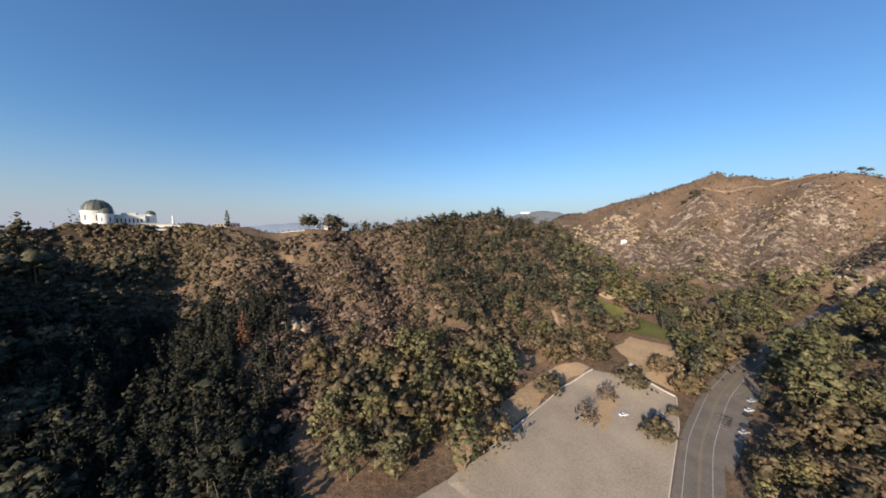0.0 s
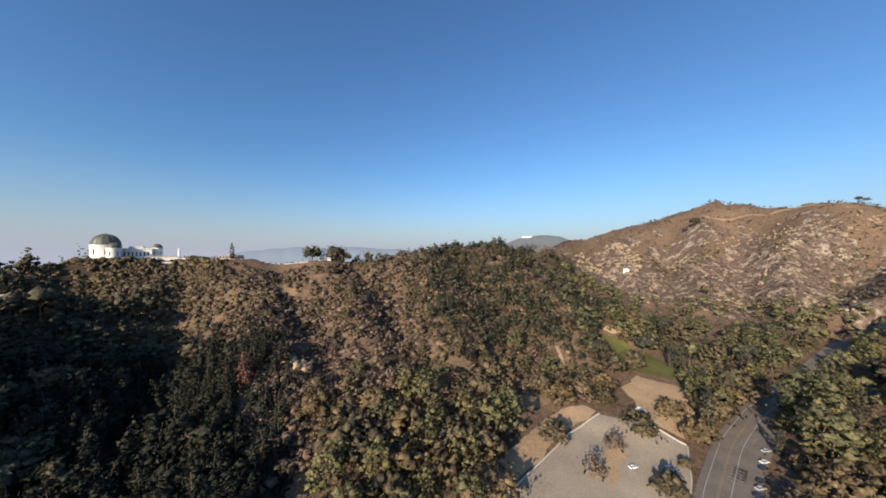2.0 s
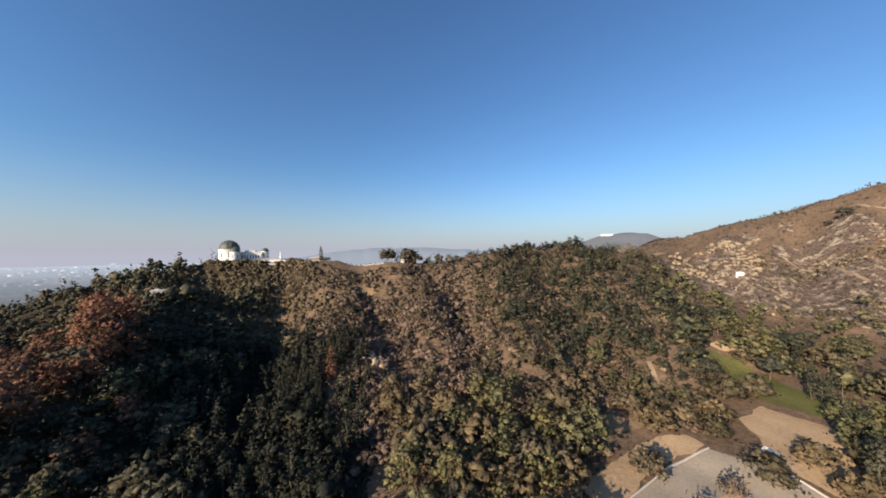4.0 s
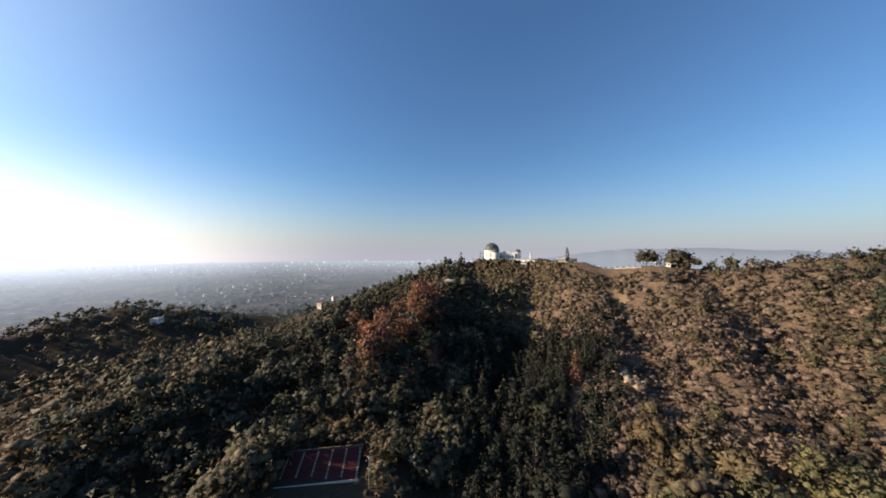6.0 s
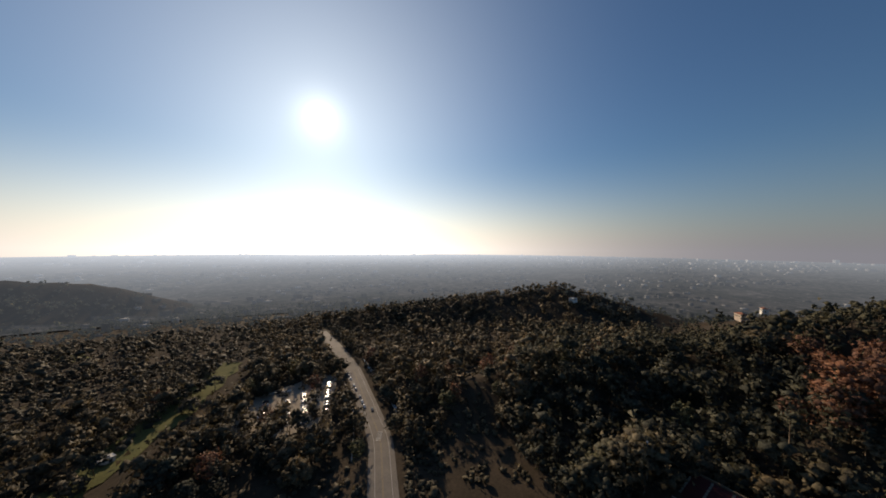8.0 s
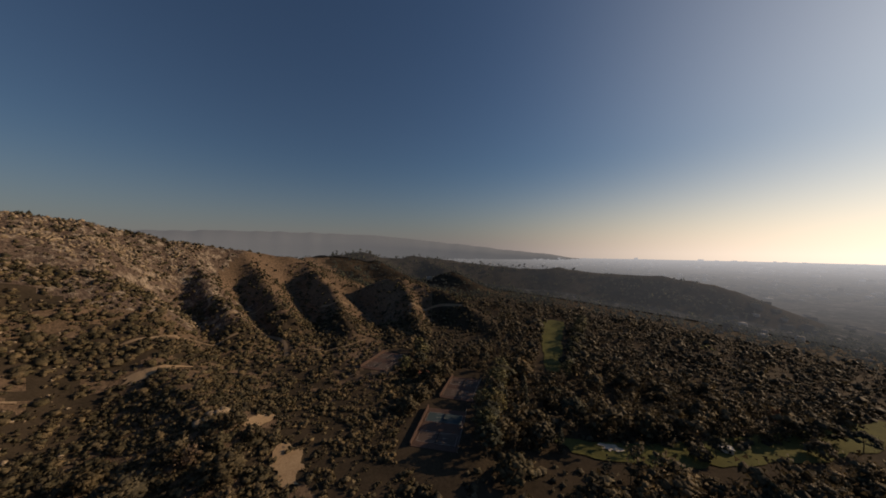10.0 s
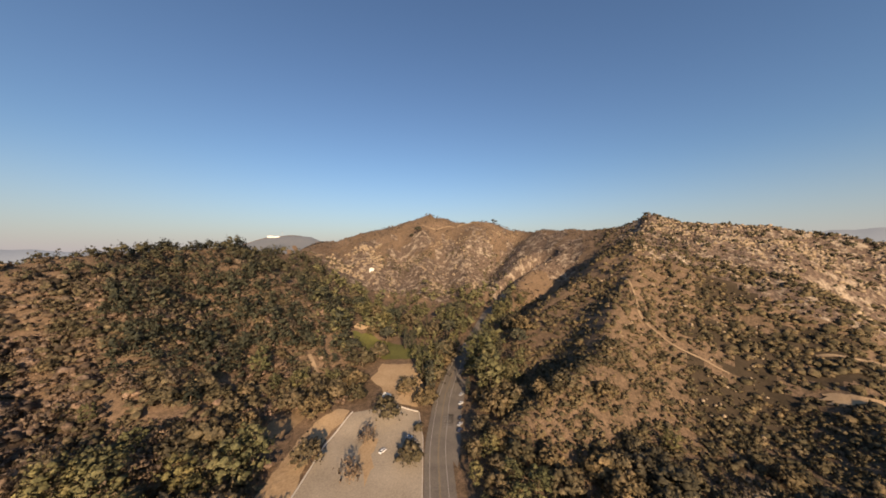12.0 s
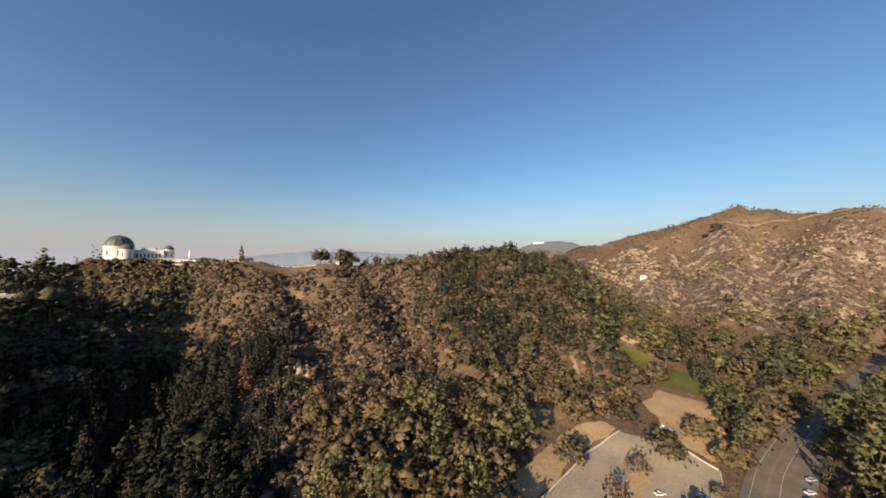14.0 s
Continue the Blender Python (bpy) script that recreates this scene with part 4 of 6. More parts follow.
CLEAR += [(crest((-50.5, 494, 0), (-46.5, 485, 0), (-42, 474, 0)), 12.0), (crest((-47.5, 512, 0), (-42.5, 500, 0)), 18.0), (crest((-47.5, 550, 0), (-42.5, 540, 0)), 24.0)]
CLEAR += [([(px, py, 0) for px, py in line], half + 1.5) for line, half in TRAILS]


def free(x, y):
    ok = np.ones(np.shape(x), bool)
    for line, half in CLEAR:
        ok &= along(x, y, line)[0] > half
    return ok


# trees that stand out, one by one: kind, x, y, height
MARKED = [("oak", 107.4, 164.8, 11), ("oak", 137.3, 180.3, 11), ("oak", 138.4, 162.7, 11), ("oak", 117, 144.2, 4.5), ("oak", 97.6, 127.8, 9), ("bare", 87.8, 153.9, 8), ("bare", 68.6, 137.3, 8),
          ("cypress", 187.2, 247.6, 17), ("cypress", 194.1, 243.3, 17), ("cypress", 190.7, 245, 15), ("cypress", 172.2, 200.8, 16), ("cypress", 169.1, 205.1, 14), ("conifer", 176.2, 204.8, 15),
          ("pine", 220.6, 315.2, 20), ("pine", 185.5, 278.4, 15), ("pine", 196, 205.9, 17), ("conifer", 202.3, 214.6, 17), ("pine", 247.5, 244.8, 18), ("conifer", 234.2, 233.9, 17),
          ("pine", 312.4, 287.3, 18), ("oak", 115.4, 213.2, 11), ("oak", 105.1, 197.4, 9), ("gum", 194.1, 157.5, 30), ("gum", 184.4, 145.5, 27), ("gum", 175.8, 134.6, 24), ("gum", 202.8, 166.6, 27),
          ("gum", 37.7, 173.2, 21), ("gum", 27.1, 169.5, 19), ("gum", -12.6, 190, 20), ("gum", -25.6, 195.9, 19), ("gum", 63, 268.7, 18), ("conifer", 20.2, 244.8, 16), ("rust", -137.5, 197.6, 19),
          ("conifer", -149.7, 123.5, 17), ("conifer", -224.7, 214, 19), ("conifer", -214.8, 203.8, 16), ("russet", -306.2, 157.5, 23), ("russet", -294.7, 150.5, 22), ("russet", -306.9, 111.8, 23),
          ("russet", -287.2, 164.6, 21), ("russet", -268.8, 136.3, 23), ("rust", -258.9, 125, 17), ("russet", -231.2, 77.9, 24), ("russet", -223.8, 71, 20), ("gum", -226.6, 123.2, 20),
          ("russet", -281.1, 145.4, 22), ("russet", -274, 155.5, 20), ("russet", -259.3, 139.9, 21), ("russet", -252.1, 131.1, 19), ("russet", -242.3, 89.3, 21), ("rust", -238.9, 82.6, 15), ("oak", 3.5, -190, 7), ("pine", -18.2, -236.3, 10), ("oak", -10.2, -226.2, 7), ("cypress", 54.8, -182.6, 11), ("oak", -67, -276.7, 9), ("pine", -89.7, -300.7, 11), ("oak", -211.8, 130.3, 15), ("oak", -197.5, 100.4, 12), ("gum", -195.7, 136.2, 16), ("scrub_oak", -181.5, 399.8, 18), ("scrub_oak", -153.3, 408, 19), ("scrub_oak", -143.5, 411, 14),
          ("cypress", -270.6, 372, 16), ("conifer", -137, 221, 18), ("pine", 538.6, 643.8, 17), ("pine", 525.5, 655.7, 10), ("pine", 710.9, 514.3, 9), ("pine", 718.9, 509.7, 8),
          ("oak", 190.5, -204.4, 9), ("gum", 198.3, -197, 13), ("cypress", 92.5, -219.4, 15), ("cypress", 96.7, -227.3, 16), ("cypress", 88.2, -212.5, 12),
          ("gum", 106.1, -180.5, 14), ("pine", 97.8, -173.9, 14), ("gum", 91.3, -157, 15), ("oak", 152.5, -153.8, 9), ("oak", 157.1, -171.8, 10), ("oak", 161.8, -193.8, 9), ("oak", 166.4, -215.8, 10), ("pine", 93.5, -165, 15), ("gum", 98, -185, 17), ("pine", 106.5, -202.7, 15), ("gum", 115, -218.4, 17), ("pine", 119.5, -236.4, 16), ("gum", 127.9, -248.1, 16), ("pine", 85, -149.3, 14),
          ("gum", 205.5, -229.9, 15), ("pine", 214.9, -239.5, 15), ("gum", 226.2, -247, 14), ("pine", 199, -218.1, 13)]
rng = random.Random(11)
for kind, x, y, h in MARKED:
    plant(kind, x, y, h, rng)


for k in range(17):  # a windbreak along the far fairway
    plant(("gum", "pine", "conifer")[k % 3], 81.5 + 2.6 * k + rng.uniform(-2, 2), -296 - 15.5 * k, 13 + rng.uniform(0, 4), rng)
for x, y in ((-176.8, -10.9), (-169.2, -18.2), (-186.1, 3.7), (-159.4, -21.7), (-189.3, 18.2), (-191.6, 30.8), (-187.6, 45.5), (-179.5, 58.1), (-149.2, -18.2), (-171.4, 68.8)):
    plant(rng.choice(("oak", "pine", "gum")), x, y, 12 + rng.uniform(0, 4), rng)


for x, y, h in ((-146.6, 53.4, 9), (-136.8, 49.7, 8), (-156.5, 56.1, 10), (-168.2, 48.9, 9)):
    plant("oak", x, y, h, rng)
for k in range(8):  # tall screen that shades the theatre
    for far in (24, 38):
        u = -26 + 7.4 * k + rng.uniform(-2, 2)
        plant(rng.choice(("conifer", "pine", "oak")), -154.0 - 0.53 * far + 0.85 * u, 21.6 - 0.85 * far - 0.53 * u, 15 + rng.uniform(0, 5), rng)


def grove(count, az0, az1, d0, d1, kinds, low, high, space, seed):
    """Trees set apart by a least distance, within a stretch of the plan."""
    rng, made, tries = random.Random(seed), 0, 0
    while made < count and tries < 2500:
        tries += 1
        d, a = math.sqrt(rng.uniform(d0 * d0, d1 * d1)), radians(rng.uniform(az0, az1))
        x, y = d * math.sin(a), d * math.cos(a)
        if any((x - u) ** 2 + (y - v) ** 2 < space * space for u, v in PLANTED) or not free(np.array([x]), np.array([y]))[0]:
            continue
        plant(rng.choice(kinds), x, y, rng.uniform(low, high), rng)
        made += 1


grove(30, -23.3, 17.4, 108, 172, ("gum", "gum", "oak", "scrub_oak"), 12, 19, 12, 41)
grove(90, -59.2, -28.4, 105, 290, ("conifer",), 13, 22, 6.5, 42)
grove(26, 36.8, 47.4, 175, 300, ("gum", "gum", "oak", "cypress"), 13, 20, 8, 43)
grove(18, -75.4, -59.2, 225, 345, ("russet", "russet", "rust"), 15, 21, 6, 46)
grove(26, 47.4, 71.3, 92, 165, ("oak", "gum", "oak"), 7, 12, 7, 44)
grove(32, -24.3, 21.5, 112, 215, ("gum", "oak", "oak", "scrub_oak", "bare"), 8, 15, 12, 21)
grove(18, -21.2, 15.4, 200, 270, ("oak", "gum", "bare"), 6, 11, 12, 45)
grove(20, -27.4, 21.5, 262, 350, ("oak", "oak", "bare"), 6, 10, 12, 22)
grove(24, -61.2, -40.1, 150, 330, ("conifer", "oak"), 11, 18, 9, 23)
grove(52, -121.9, -61.2, 165, 340, ("oak", "pine", "russet", "oak", "gum", "conifer"), 9, 16, 9, 24)
grove(38, 71.3, 106.9, 98, 190, ("scrub_oak", "scrub_oak", "scrub_oak", "oak", "bare"), 7, 13, 7.2, 31)
grove(12, 15.4, 33.2, 185, 262, ("oak", "gum", "oak"), 8, 12, 8, 32)
grove(10, 37.7, 45.4, 190, 300, ("gum", "pine", "oak"), 10, 15, 8, 33)
grove(20, 48.8, 110.7, 115, 215, ("oak", "oak", "gum", "bare"), 6, 11, 9, 25)
grove(10, 47.4, 57, 160, 260, ("gum", "oak", "gum"), 9, 16, 8, 29)
grove(76, 27.5, 59.2, 225, 450, ("gum", "gum", "oak", "gum", "pine", "cypress"), 10, 17, 12.5, 26)
grove(46, 135.6, 204.1, 150, 330, ("scrub_oak", "pine", "conifer", "oak"), 8, 15, 9, 27)
grove(40, -170.8, -121.9, 165, 330, ("oak", "pine", "gum", "oak", "russet"), 8, 14, 9, 28)


for models in MODELS.values():  # a model that no spot has taken leaves the place
    for root, tall, used in models:
        if not used[0]:
            for ob in list(root.children) + [root]:
                bpy.data.objects.remove(ob)


# ---- brush, woods and boulders, past counting ----
def scatter(seed, count, d0, d1, az0, az1, test):
    rng = np.random.default_rng(seed)
    d = np.sqrt(rng.uniform(d0 * d0, d1 * d1, count))
    a = np.radians(rng.uniform(az0, az1, count))
    x, y = d * np.sin(a), d * np.cos(a)
    keep = (rng.uniform(0, 1, count) < test(x, y)) & free(x, y)
    return x[keep], y[keep], rng


def shrubs(name, seed, count, d0, d1, az0, az1, size, leaves, mat, label, test, leaf=0.40, flat=0.72):
    x, y, rng = scatter(seed, count, d0, d1, az0, az1, test)
    n = len(x)
    s = size * np.clip(rng.lognormal(0, 0.38, n), 0.45, 1.75)
    c = np.stack([x, y, land(x, y) + s * 0.3], 1)
    count = 4 if leaves >= 45 else 3 if leaves >= 30 else 2 if leaves >= 20 else 1
    spot = rng.normal(0, 1, (n, count, 3)) * (0.0, 0.42, 0.42, 0.55)[count - 1] * np.array([1, 1, 0.4])
    mid = (c[:, None, :] + spot * s[:, None, None]).reshape(-1, 3)
    body = lumps(rng, mid, np.repeat(s, count) * (0.76, 0.58, 0.46, 0.40)[count - 1] * rng.uniform(0.75, 1.2, n * count), (spot + np.array([0, 0, 0.5])).reshape(-1, 3), flat, leaves < 16)
    few = max(2, int(leaves * 0.42))
    off = rng.normal(0, 1, (n, few, 3))
    off /= np.linalg.norm(off, axis=2)[:, :, None]
    off *= rng.uniform(0.6, 1.05, (n, few, 1)) * np.array([1, 1, flat])
    cc = (c[:, None, :] + off * s[:, None, None]).reshape(-1, 3)
    v, f, o = joined(body, sprays(rng, cc, np.repeat(s * leaf * 0.85, few), (off + np.array([0, 0, 0.3])).reshape(-1, 3)))
    return tagged(new(name, mesh_from(name, v, f, mat, True, o)), label, "brush", kind="stuff")


def woods(name, seed, count, d0, d1, az0, az1, height, leaves, mat, label, test, spire=0.25):
    """Many small trees: thin trunks, crowns of a few clumps with gaps, some of them spires."""
    x, y, rng = scatter(seed, count, d0, d1, az0, az1, lambda u, v: test(u, v) * (along(u, v, BROW)[0] > 34))
    n = len(x)
    h = height * rng.lognormal(0, 0.28, n)
    z0 = land(x, y)
    clumps = 6 if leaves > 20 else 3
    per = max(1, leaves // (clumps * (2 if leaves >= 100 else 5)))
    thin = rng.uniform(0, 1, n) < spire
    lift = rng.uniform(0.3, 0.95, (n, clumps))
    a = rng.uniform(0, 2 * np.pi, (n, clumps))
    wide = np.where(thin[:, None], 0.26 * (1.02 - lift), 0.34 * np.sin(np.pi * np.clip(lift * 0.95, 0, 1)) ** 0.6) * h[:, None] * rng.uniform(0.4, 1.0, (n, clumps))
    base = np.stack([x[:, None] + wide * np.cos(a), y[:, None] + wide * np.sin(a), z0[:, None] + h[:, None] * lift * np.where(thin, 1.25, 0.95)[:, None]], -1)
    puff = np.where(thin, 0.09, 0.18)[:, None, None, None] * h[:, None, None, None]
    loose = rng.normal(0, 1, (n, clumps, per, 3))
    cc = base[:, :, None, :] + loose * puff * np.array([1, 1, 0.7])
    heart = np.stack([x, y, z0 + h * 0.5], 1)[:, None, None, :]
    out = ((cc - heart) / (0.3 * h[:, None, None, None]) + 0.35 * loose + np.array([0, 0, 0.2])).reshape(-1, 3)
    cc = cc.reshape(-1, 3)
    half = np.repeat(h * np.where(thin, 0.06, 0.085) * (60 / leaves) ** 0.3, clumps * per)
    core = base.reshape(-1, 3)
    girth = np.repeat(h * np.where(thin, 0.085, 0.175 if leaves >= 100 else 0.19) * (1.0 if clumps == 6 else 1.25), clumps) * rng.uniform(0.7, 1.2, n * clumps)
    body = lumps(rng, core, girth, core - np.repeat(heart[:, 0, 0, :], clumps, 0) + np.array([0, 0, 1.0]), 0.75, True)
    v, f, o = joined(body, sprays(rng, cc, half, out))
    if d0 >= 600:
        return tagged(new(name, mesh_from(name, v, f, mat, True, o)), label, "trees", kind="stuff")
    r = h * 0.018
    t = np.stack([np.stack([x + r, y, z0 - 0.5], 1), np.stack([x - r, y + r, z0 - 0.5], 1), np.stack([x - r, y - r, z0 - 0.5], 1), np.stack([x, y, z0 + h * 0.75], 1)], 1).reshape(-1, 3)
    q = np.arange(n)[:, None] * 4 + len(v)
    tf = np.concatenate([q + np.array([[0, 1, 3, 3]]), q + np.array([[1, 2, 3, 3]]), q + np.array([[2, 0, 3, 3]])])
    crown = new(name, mesh_from(name, v, f, mat, True, o))
    tagged(crown, label, "trees", kind="stuff")
    trunks = mesh_from("trunks", t, tf[:, :3] - len(v), BARK)
    tr = new("trunks", trunks)
    tr.parent = crown
    return crown


BROW = [(-366.3, 293, 0), (-333.4, 312.9, 0), (-302, 332.7, 0), (-266.8, 358.5, 0)]  # only low scrub grows on the brow below the observatory


def patchy(size, seed, low, high):
    return lambda x, y: low + (high - low) * smooth(fbm(x, y, size, 3, seed), 0.38, 0.6)


def ragged(x, y):
    """The edge of the woods beside the courts, which thins out over the spurs."""
    az = np.degrees(np.arctan2(x, y)) % 360 + 26 * (fbm(x, y, 70, 3, 91) - 0.5)
    return patchy(60, 22, 0.6, 1.0)(x, y) * smooth(az - 139 - 8 * smooth(np.hypot(x, y), 300, 480), 0, 9)


shrubs("chaparral", 3, 2600, 165, 350, -36.7, -4, 3.7, 60, BRUSH, "dense brown-olive chaparral on the sunlit hillside", patchy(40, 3, 0.4, 1.0), 0.19)
shrubs("chaparral", 73, 1500, 165, 400, -8, 27.5, 3.7, 60, OAK, "olive-green brush over the lower hillside", patchy(40, 5, 0.35, 1.0), 0.19)
shrubs("chaparral", 93, 1900, 180, 400, -14, 27.5, 3.3, 40, BRUSH, "dry brown brush between the green", patchy(50, 19, 0.1, 1.0), 0.22)
shrubs("chaparral", 33, 3600, 330, 520, -44.7, 27.5, 3.1, 28, BRUSH, "brown chaparral near the ridge top", patchy(40, 3, 0.4, 1.0), 0.28)
shrubs("chaparral", 13, 1600, 170, 420, -33.2, 25.5, 3.2, 56, OAK, "darker green scrub oak among the chaparral", patchy(60, 8, 0.05, 0.8), 0.24)
shrubs("chaparral", 43, 5200, 300, 545, -61.2, -27.4, 2.4, 18, OAK, "dark scrub below the observatory terrace", patchy(40, 33, 0.5, 1.0), 0.36)
shrubs("chaparral", 53, 2200, 390, 500, -52, -36.7, 2.6, 18, OAK, "dark scrub on the brow of the observatory hill", patchy(40, 37, 0.6, 1.0), 0.36)
shrubs("scrub", 4, 5400, 110, 290, 55, 139.7, 2.0, 34, SAGE, "scattered dry scrub on the ochre slopes", patchy(30, 4, 0.35, 1.0), 0.24)
shrubs("scrub", 74, 2800, 112, 270, 55, 114.5, 2.2, 30, SAGE, "dense brown brush over the near spur", patchy(35, 36, 0.2, 1.0), 0.26)
shrubs("scrub", 54, 6200, 280, 480, 55, 139.7, 2.5, 18, SAGE, "scattered dry scrub on the ochre slopes", patchy(30, 4, 0.35, 1.0), 0.32)
shrubs("scrub", 14, 11500, 440, 820, 71.3, 148, 2.5, 8, SAGE, "dark scrub over the eroded spurs", patchy(60, 5, 0.35, 1.0), 0.45)
shrubs("scrub", 24, 2000, 115, 420, 55, 135.6, 2.3, 30, SHADE_OAK, "dark rounded bushes in the hollows", patchy(40, 6, 0.0, 0.9), 0.28)
shrubs("scrub", 7, 21000, 470, 1150, 15.4, 85, 2.0, 6, SCRUB, "low brown scrub dotted over the mountain", patchy(90, 7, 0.6, 1.0), 0.5)
shrubs("scrub", 17, 3500, 430, 760, 19.5, 57, 2.5, 16, OAK, "green brush in the mountain gullies", patchy(70, 9, 0.0, 0.8), 0.4)
shrubs("underbrush", 94, 2200, 105, 330, -52, -28.4, 2.2, 28, CEDAR_SHADE, "understorey with ravine shade put into its leaf colour", patchy(40, 15, 0.5, 1.0), 0.26)
shrubs("underbrush", 34, 3400, 110, 340, -132.7, -50.5, 2.0, 28, OAK, "dark understorey below the wooded ridge", patchy(40, 12, 0.4, 1.0), 0.26)
shrubs("underbrush", 44, 5200, 130, 480, 135.6, 232.7, 2.2, 18, SHADE_OAK, "dark understorey by the courts and golf course", patchy(40, 14, 0.4, 1.0), 0.36)
woods("woods", 96, 420, 140, 330, -57.2, -33.2, 12, 150, CEDAR_SHADE, "dark cedars in the ravine, its shade put into their colour", patchy(60, 21, 0.6, 1.0), 0.6)
woods("woods", 6, 620, 150, 330, -111.7, -53.6, 14.5, 190, PINE, "dark pines and oaks on the shaded ridge", patchy(60, 21, 0.7, 1.0), 0.35)
woods("woods", 66, 3000, 320, 600, -111.7, -43.9, 11, 48, PINE, "dark pines and oaks on the high ridge", patchy(60, 21, 0.65, 1.0), 0.35)
woods("woods", 16, 900, 380, 640, -31.3, 23.5, 10.5, 100, PINE, "green pines along the ridge top", lambda x, y: smooth(np.hypot(x, y), 380, 440) * (np.arctan2(x, y) > -0.31), 0.12)
woods("woods", 46, 170, 450, 580, -3, 13, 9.5, 110, CEDAR_SHADE, "dark green pines crowning the ridge", patchy(40, 29, 0.4, 1.0), 0.15)
woods("woods", 26, 620, 270, 440, -3.9, 27.5, 9, 100, PINE, "olive-green trees over the upper hillside", patchy(60, 28, 0.3, 1.0), 0.1)
woods("woods", 5, 1000, 180, 350, 135.6, 238.1, 11, 150, SHADE_OAK, "dark oak and pine woods round the golf course", ragged, 0.3)
woods("woods", 65, 4600, 340, 720, 135.6, 243.3, 11, 36, SHADE_OAK, "dark oak and pine woods beyond the golf course", ragged, 0.3)
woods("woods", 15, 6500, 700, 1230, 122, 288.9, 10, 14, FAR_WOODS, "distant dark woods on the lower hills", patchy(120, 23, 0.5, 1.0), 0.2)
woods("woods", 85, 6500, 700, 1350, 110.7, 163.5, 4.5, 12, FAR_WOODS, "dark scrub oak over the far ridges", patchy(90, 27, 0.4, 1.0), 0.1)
woods("woods", 25, 900, 300, 560, 21.5, 57, 11, 80, GUM, "olive-green pines at the canyon head", patchy(60, 24, 0.2, 1.0), 0.3)
woods("woods", 35, 2300, 230, 800, -158, -92, 12, 60, OAK, "dark trees on the low hill beside the road", patchy(50, 25, 0.55, 1.0), 0.2)
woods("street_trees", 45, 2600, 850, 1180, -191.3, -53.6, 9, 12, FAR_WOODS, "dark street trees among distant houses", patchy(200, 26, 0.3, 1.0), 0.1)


def boulders(name, seed, spots, label):
    """Weathered blocks: squashed, jittered twenty-sided stones half sunk in the slope."""
    rng = np.random.default_rng(seed)
    bm = bmesh.new()
    bmesh.ops.create_icosphere(bm, subdivisions=1, radius=1.0)
    base = np.array([v.co[:] for v in bm.verts])
    tri = np.array([[v.index for v in f.verts] for f in bm.faces])
    bm.free()
    vs, fs = [], []
    for k, (x, y, r) in enumerate(spots):
        b = base * rng.uniform(0.55, 1.3, (len(base), 1)) * np.array([r * rng.uniform(0.8, 1.4), r * rng.uniform(0.7, 1.1), r * rng.uniform(0.6, 1.0)])
        a = rng.uniform(0, 6.28)
        c, s = np.cos(a), np.sin(a)
        vs.append(np.stack([b[:, 0] * c - b[:, 1] * s + x, b[:, 0] * s + b[:, 1] * c + y, b[:, 2]], 1))
        fs.append(tri + k * len(base))
    xs, ys = np.array([p[0] for p in spots]), np.array([p[1] for p in spots])
    zs = land(xs, ys) + np.array([p[2] for p in spots]) * 0.25
    for v, z in zip(vs, zs):
        v[:, 2] += z
    return tagged(new(name, mesh_from(name, np.concatenate(vs), np.concatenate(fs), ROCK)), label, "rocks", kind="stuff")


def rock_spots(seed, count, d0, d1, az0, az1, low, high, test):
    x, y, rng = scatter(seed, count, d0, d1, az0, az1, test)
    return [(a, b, rng.uniform(low, high) ** 1.0) for a, b in zip(x, y)]


boulders("boulders", 51, rock_spots(51, 300, 640, 830, 23.5, 33.2, 1.6, 5.0, patchy(50, 41, 0.2, 1.0)), "pale weathered sandstone cliffs on the mountain flank")
boulders("boulders", 52, rock_spots(52, 2600, 540, 860, 29.4, 63.9, 0.5, 2.9, lambda x, y: smooth(fbm(x, y, 45, 4, 42), 0.52, 0.64)), "pale rock outcrops over the mountain slope")
boulders("boulders", 53, rock_spots(53, 1500, 430, 640, 76.1, 103.1, 0.7, 2.6, lambda x, y: smooth(fbm(x, y, 40, 3, 43), 0.48, 0.62)), "pale rock bands below the ridge")
boulders("boulders", 57, rock_spots(57, 1300, 535, 628, 79.5, 101, 0.6, 2.4, patchy(30, 47, 0.1, 1.0)), "pale broken rock band under the ridge crest")
boulders("boulders", 54, [(-112.5 + random.Random(k).gauss(0, 6), 223.3 + random.Random(k + 50).gauss(0, 3), 0.9 + 2.4 * random.Random(k + 90).random()) for k in range(40)],
         "cream sandstone outcrop in the chaparral")
boulders("boulders", 55, [(220.1 + random.Random(k).gauss(0, 1.2), -58.1 + random.Random(k + 50).gauss(0, 3.5), 1.2 + 2.6 * random.Random(k + 90).random()) for k in range(18)],
         "golden sandstone outcrop above the bare terrace")
boulders("boulders", 56, rock_spots(56, 260, 250, 420, 71.3, 91.3, 0.6, 1.8, patchy(30, 44, 0.1, 1.0)), "pale stones along the spur crest")


